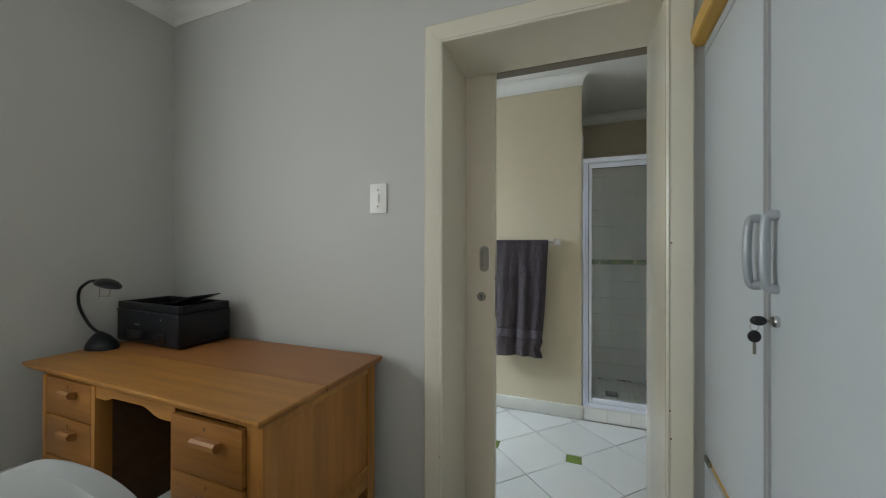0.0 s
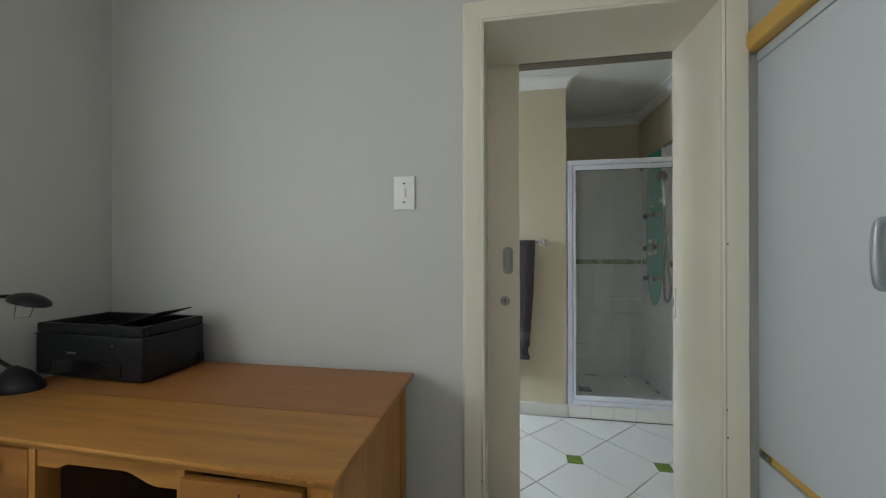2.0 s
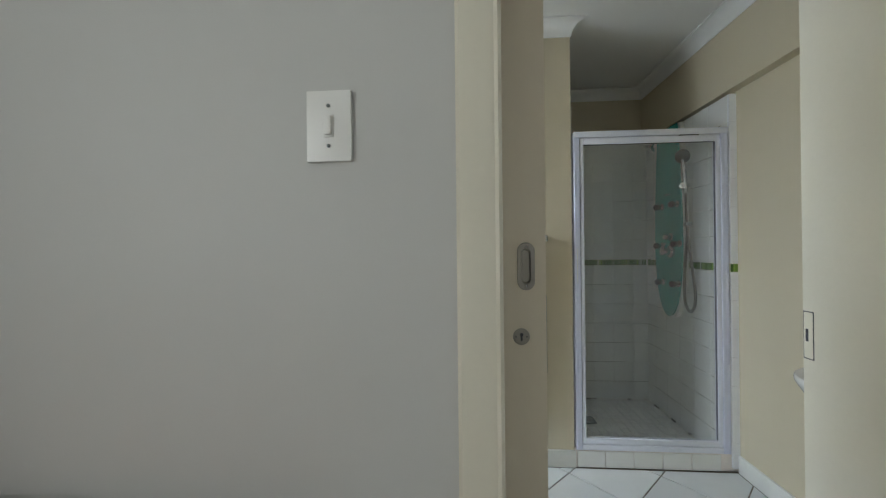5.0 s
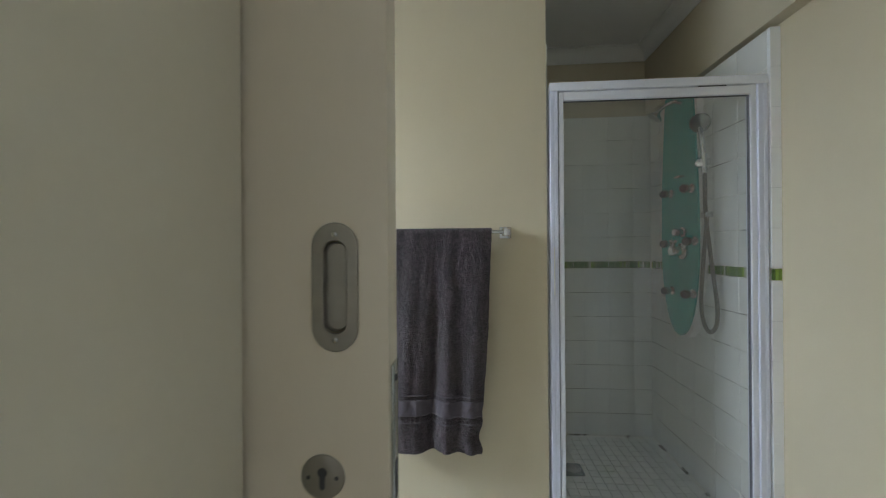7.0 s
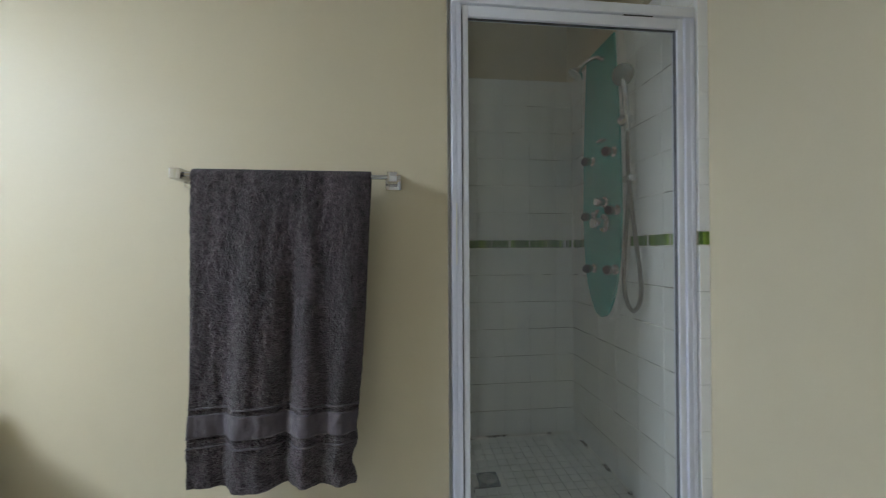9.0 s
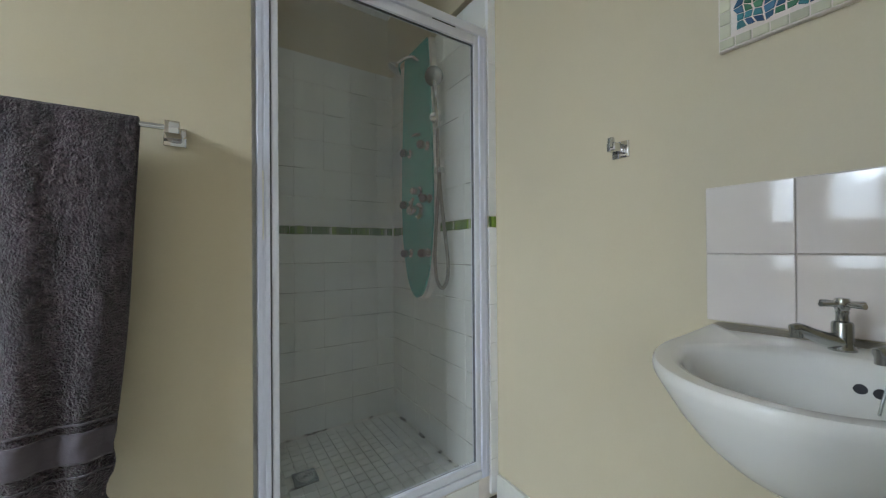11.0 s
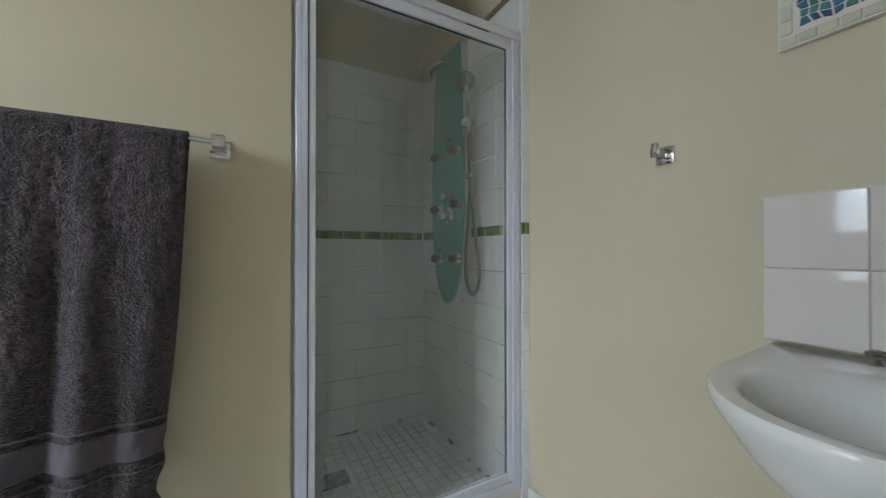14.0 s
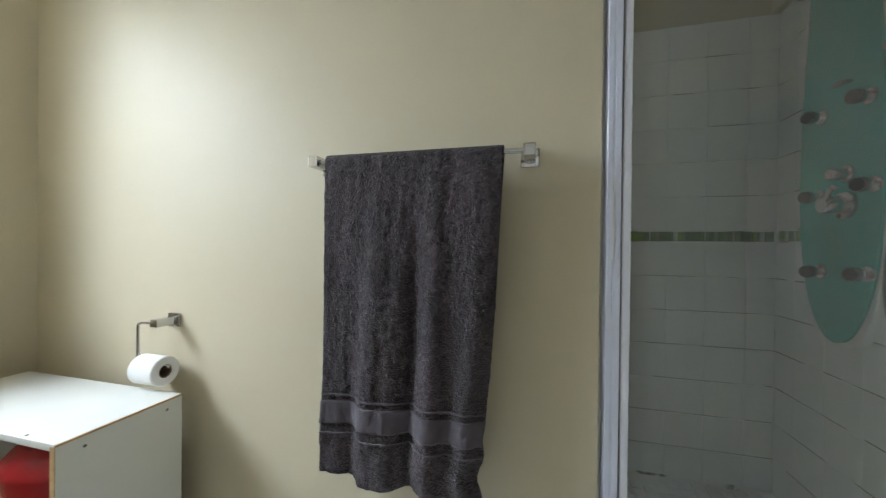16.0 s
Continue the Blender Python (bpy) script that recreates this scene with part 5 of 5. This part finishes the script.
jit = random.Random(9)
for z0, z1 in rows_z:
    x = ALC + 0.002
    stops = [0.786 + T * k for k in range(-1, 5)]
    edges = [x] + [s for s in stops if x + 0.02 < s < TX - 0.02] + [TX]
    for a, b in zip(edges, edges[1:]):
        wall_tile(bed_back, Matrix.Translation(((a + b) / 2, TY + 0.004 + jit.uniform(-0.0006, 0.0003), (z0 + z1) / 2)), b - a - 0.0007, z1 - z0 + 0.0008)
    ys = [FRONT + 0.002 + T * k for k in range(7) if FRONT + T * k < TY - 0.02] + [TY]
    for a, b in zip(ys, ys[1:]):
        wall_tile(bed_east, Matrix.Translation((TX + 0.004 + jit.uniform(-0.0006, 0.0003), (a + b) / 2, (z0 + z1) / 2)) @ Matrix.Rotation(radians(-90), 4, "Z"), b - a - 0.0007, z1 - z0 + 0.0008)

# mildew in the level joints, in broken runs
levels = [STRIP0 - T * k for k in range(1, 7)] + [STRIP1 + T * k for k in range(1, 6)]
for parent, lo_, hi_, flat in ((bed_back, ALC + 0.01, TX - 0.005, True), (bed_east, FRONT + 0.02, TY - 0.005, False)):
    bm = fresh()
    for zb in levels:
        a = lo_ + jit.uniform(0, 0.05)
        while a < hi_ - 0.02:
            b = min(hi_, a + jit.uniform(0.04, 0.22))
            h = jit.uniform(0.0006, 0.0012)
            if flat:
                box(bm, (a, TY + 0.0003, zb - h), (b, TY + 0.0018, zb + h))
            else:
                box(bm, (TX + 0.0003, a, zb - h), (TX + 0.0018, b, zb + h))
            a = b + jit.uniform(0.0, 0.12 if zb < 1.1 else 0.55)
    ob = new("joint_mildew", mesh_of("joint_mildew", bm, M_MILDEW))
    ob.parent = parent
    tagged(ob, "dark mildew in the level tile joints", kind="stuff")

# mosaic band round the shower, and its visible end
sticks = [mesh_of("mosaic_stick", box(fresh(), (-0.0052, -0.0055, -0.021), (0.0052, 0, 0.021), 0.0012, 1), m_) for m_ in M_STICK]
pick = [0, 0, 0, 1, 1, 2, 0, 3, 1, 0]
zc = (STRIP0 + STRIP1) / 2
k = 0
x = ALC + 0.008
while x < TX - 0.006:
    lay("mosaic_stick", sticks[jit.choice(pick)], bed_back, Matrix.Translation((x, TY + 0.004, zc)))
    x += 0.0118 if (k % 9) else 0.0140
    k += 1
y = FRONT + 0.010
while y < TY - 0.006:
    lay("mosaic_stick", sticks[jit.choice(pick)], bed_east, Matrix.Translation((TX + 0.004, y, zc)) @ Matrix.Rotation(radians(-90), 4, "Z"))
    y += 0.0118 if (k % 9) else 0.0140
    k += 1
ends = tile_mesh("edge_tile", 0.037, T - 0.0008, 0.0155, M_EDGE, 0.0004)
for z0, z1 in rows_z:
    me = ends if abs(z1 - z0 - T + 0.003) < 0.002 else tile_mesh("edge_tile", 0.037, z1 - z0 + 0.002, 0.0155, M_EDGE, 0.0004)
    lay("edge_tile", me, bed_east, Matrix.Translation((TX + 0.0185, FRONT + 0.0015, (z0 + z1) / 2)))
for i, x in enumerate((TX + 0.0065, TX + 0.0185, TX + 0.0305)):
    lay("mosaic_stick", sticks[(0, 2, 2)[i]], bed_east, Matrix.Translation((x, FRONT - 0.0090, zc)))

# splashback tiles, two rows of three
sp = mesh_of("tile", box(fresh(), (-0.0742, -0.006, -0.0742), (0.0742, 0, 0.0742), 0.003, 3), M_SPLASH)
for i in range(3):
    for j in range(2):
        ob = lay("tile", sp, splash, Matrix.Translation((EAST - 0.004, 0.6075 - 0.1495 * i, 0.9005 + 0.1495 * j)) @ Matrix.Rotation(radians(-90 + (0.5, 1.4, 0.3)[i]), 4, "Z"))
        ob.matrix_parent_inverse = splash.matrix_basis.inverted()

# shower floor mosaic
sm = mesh_of("mosaic_tile", box(fresh(), (-0.0232, -0.0232, 0), (0.0232, 0.0232, 0.008), 0.0015, 1), M_SHFLOOR)
for i in range(16):
    for j in range(16):
        x, y = 0.558 + 0.0502 * i, FRONT + 0.126 + 0.0502 * j
        if x < TX - 0.02 and y < TY - 0.015 and not (abs(x - 0.759) < 0.068 and abs(y - 1.925) < 0.068):
            lay("mosaic_tile", sm, shower_floor, Matrix.Translation((x, y, 0.0142 + jit.uniform(-0.0005, 0.0005))))

# bathroom floor: large white tiles on the diagonal with small green insets
bath_floor = bpy.data.objects["floor_bathroom"]
H, OX, OY = 0.239, 0.475, 0.8815


def clip(poly, axis, bound, keep_less):
    out = []
    for p, q in zip(poly, poly[1:] + poly[:1]):
        a, b = (p[axis] <= bound, q[axis] <= bound) if keep_less else (p[axis] >= bound, q[axis] >= bound)
        if a:
            out.append(p)
        if a != b:
            t = (bound - p[axis]) / (q[axis] - p[axis])
            out.append((p[0] + t * (q[0] - p[0]), p[1] + t * (q[1] - p[1])))
    return out


INS = 0.041
for i in range(-10, 8):
    for j in range(-5, 5):
        if (i + j) % 2 == 0:
            continue
        c = (OX + H * i, OY + H * j)
        poly = []
        for k, (dx, dy) in enumerate(((1, 0), (0, 1), (-1, 0), (0, -1))):
            vi, vj = i + dx, j + dy
            if vi % 2 == 0 and vj % 4 == 0:
                poly += [(c[0] + dx * (H - INS) + (INS if dy else 0) * dy, c[1] + dy * (H - INS) - (INS if dx else 0) * dx), (c[0] + dx * (H - INS) - (INS if dy else 0) * dy, c[1] + dy * (H - INS) + (INS if dx else 0) * dx)]
            else:
                poly.append((c[0] + dx * (H - 0.002), c[1] + dy * (H - 0.002)))
        poly = [(c[0] + (p[0] - c[0]) * 0.989, c[1] + (p[1] - c[1]) * 0.989) for p in poly]
        for axis, bound, less in ((0, WEST, False), (0, EAST - 0.016, True), (1, 0.02, False), (1, FRONT - 0.016, True)):
            poly = clip(poly, axis, bound, less) if len(poly) > 2 else []
        if len(poly) > 2:
            lay("floor_tile", mesh_of("floor_tile", extrude(fresh(), poly, 2, -0.006, jit.uniform(-0.0004, 0.0002)), M_FLOORTILE), bath_floor, Matrix.Identity(4))
ins = mesh_of("inset_tile", box(fresh(), (-INS + 0.002, -INS + 0.002, -0.006), (INS - 0.002, INS - 0.002, 0.0002), 0.001, 1), M_INSET)
for i in range(-8, 4, 2):
    x = OX + H * i
    if WEST + 0.05 < x < EAST - 0.06:
        lay("inset_tile", ins, bath_floor, Matrix.Translation((x, OY, 0)))

# kerb face tiles
kerb = bpy.data.objects["kerb"]
kt = mesh_of("kerb_tile", box(fresh(), (-0.0745, -0.004, -0.045), (0.0745, 0, 0.045), 0.0015, 1), M_TILE)
for k in range(5):
    lay("kerb_tile", kt, kerb, Matrix.Translation((0.612 + 0.152 * k, FRONT - 0.004, 0.0475)))
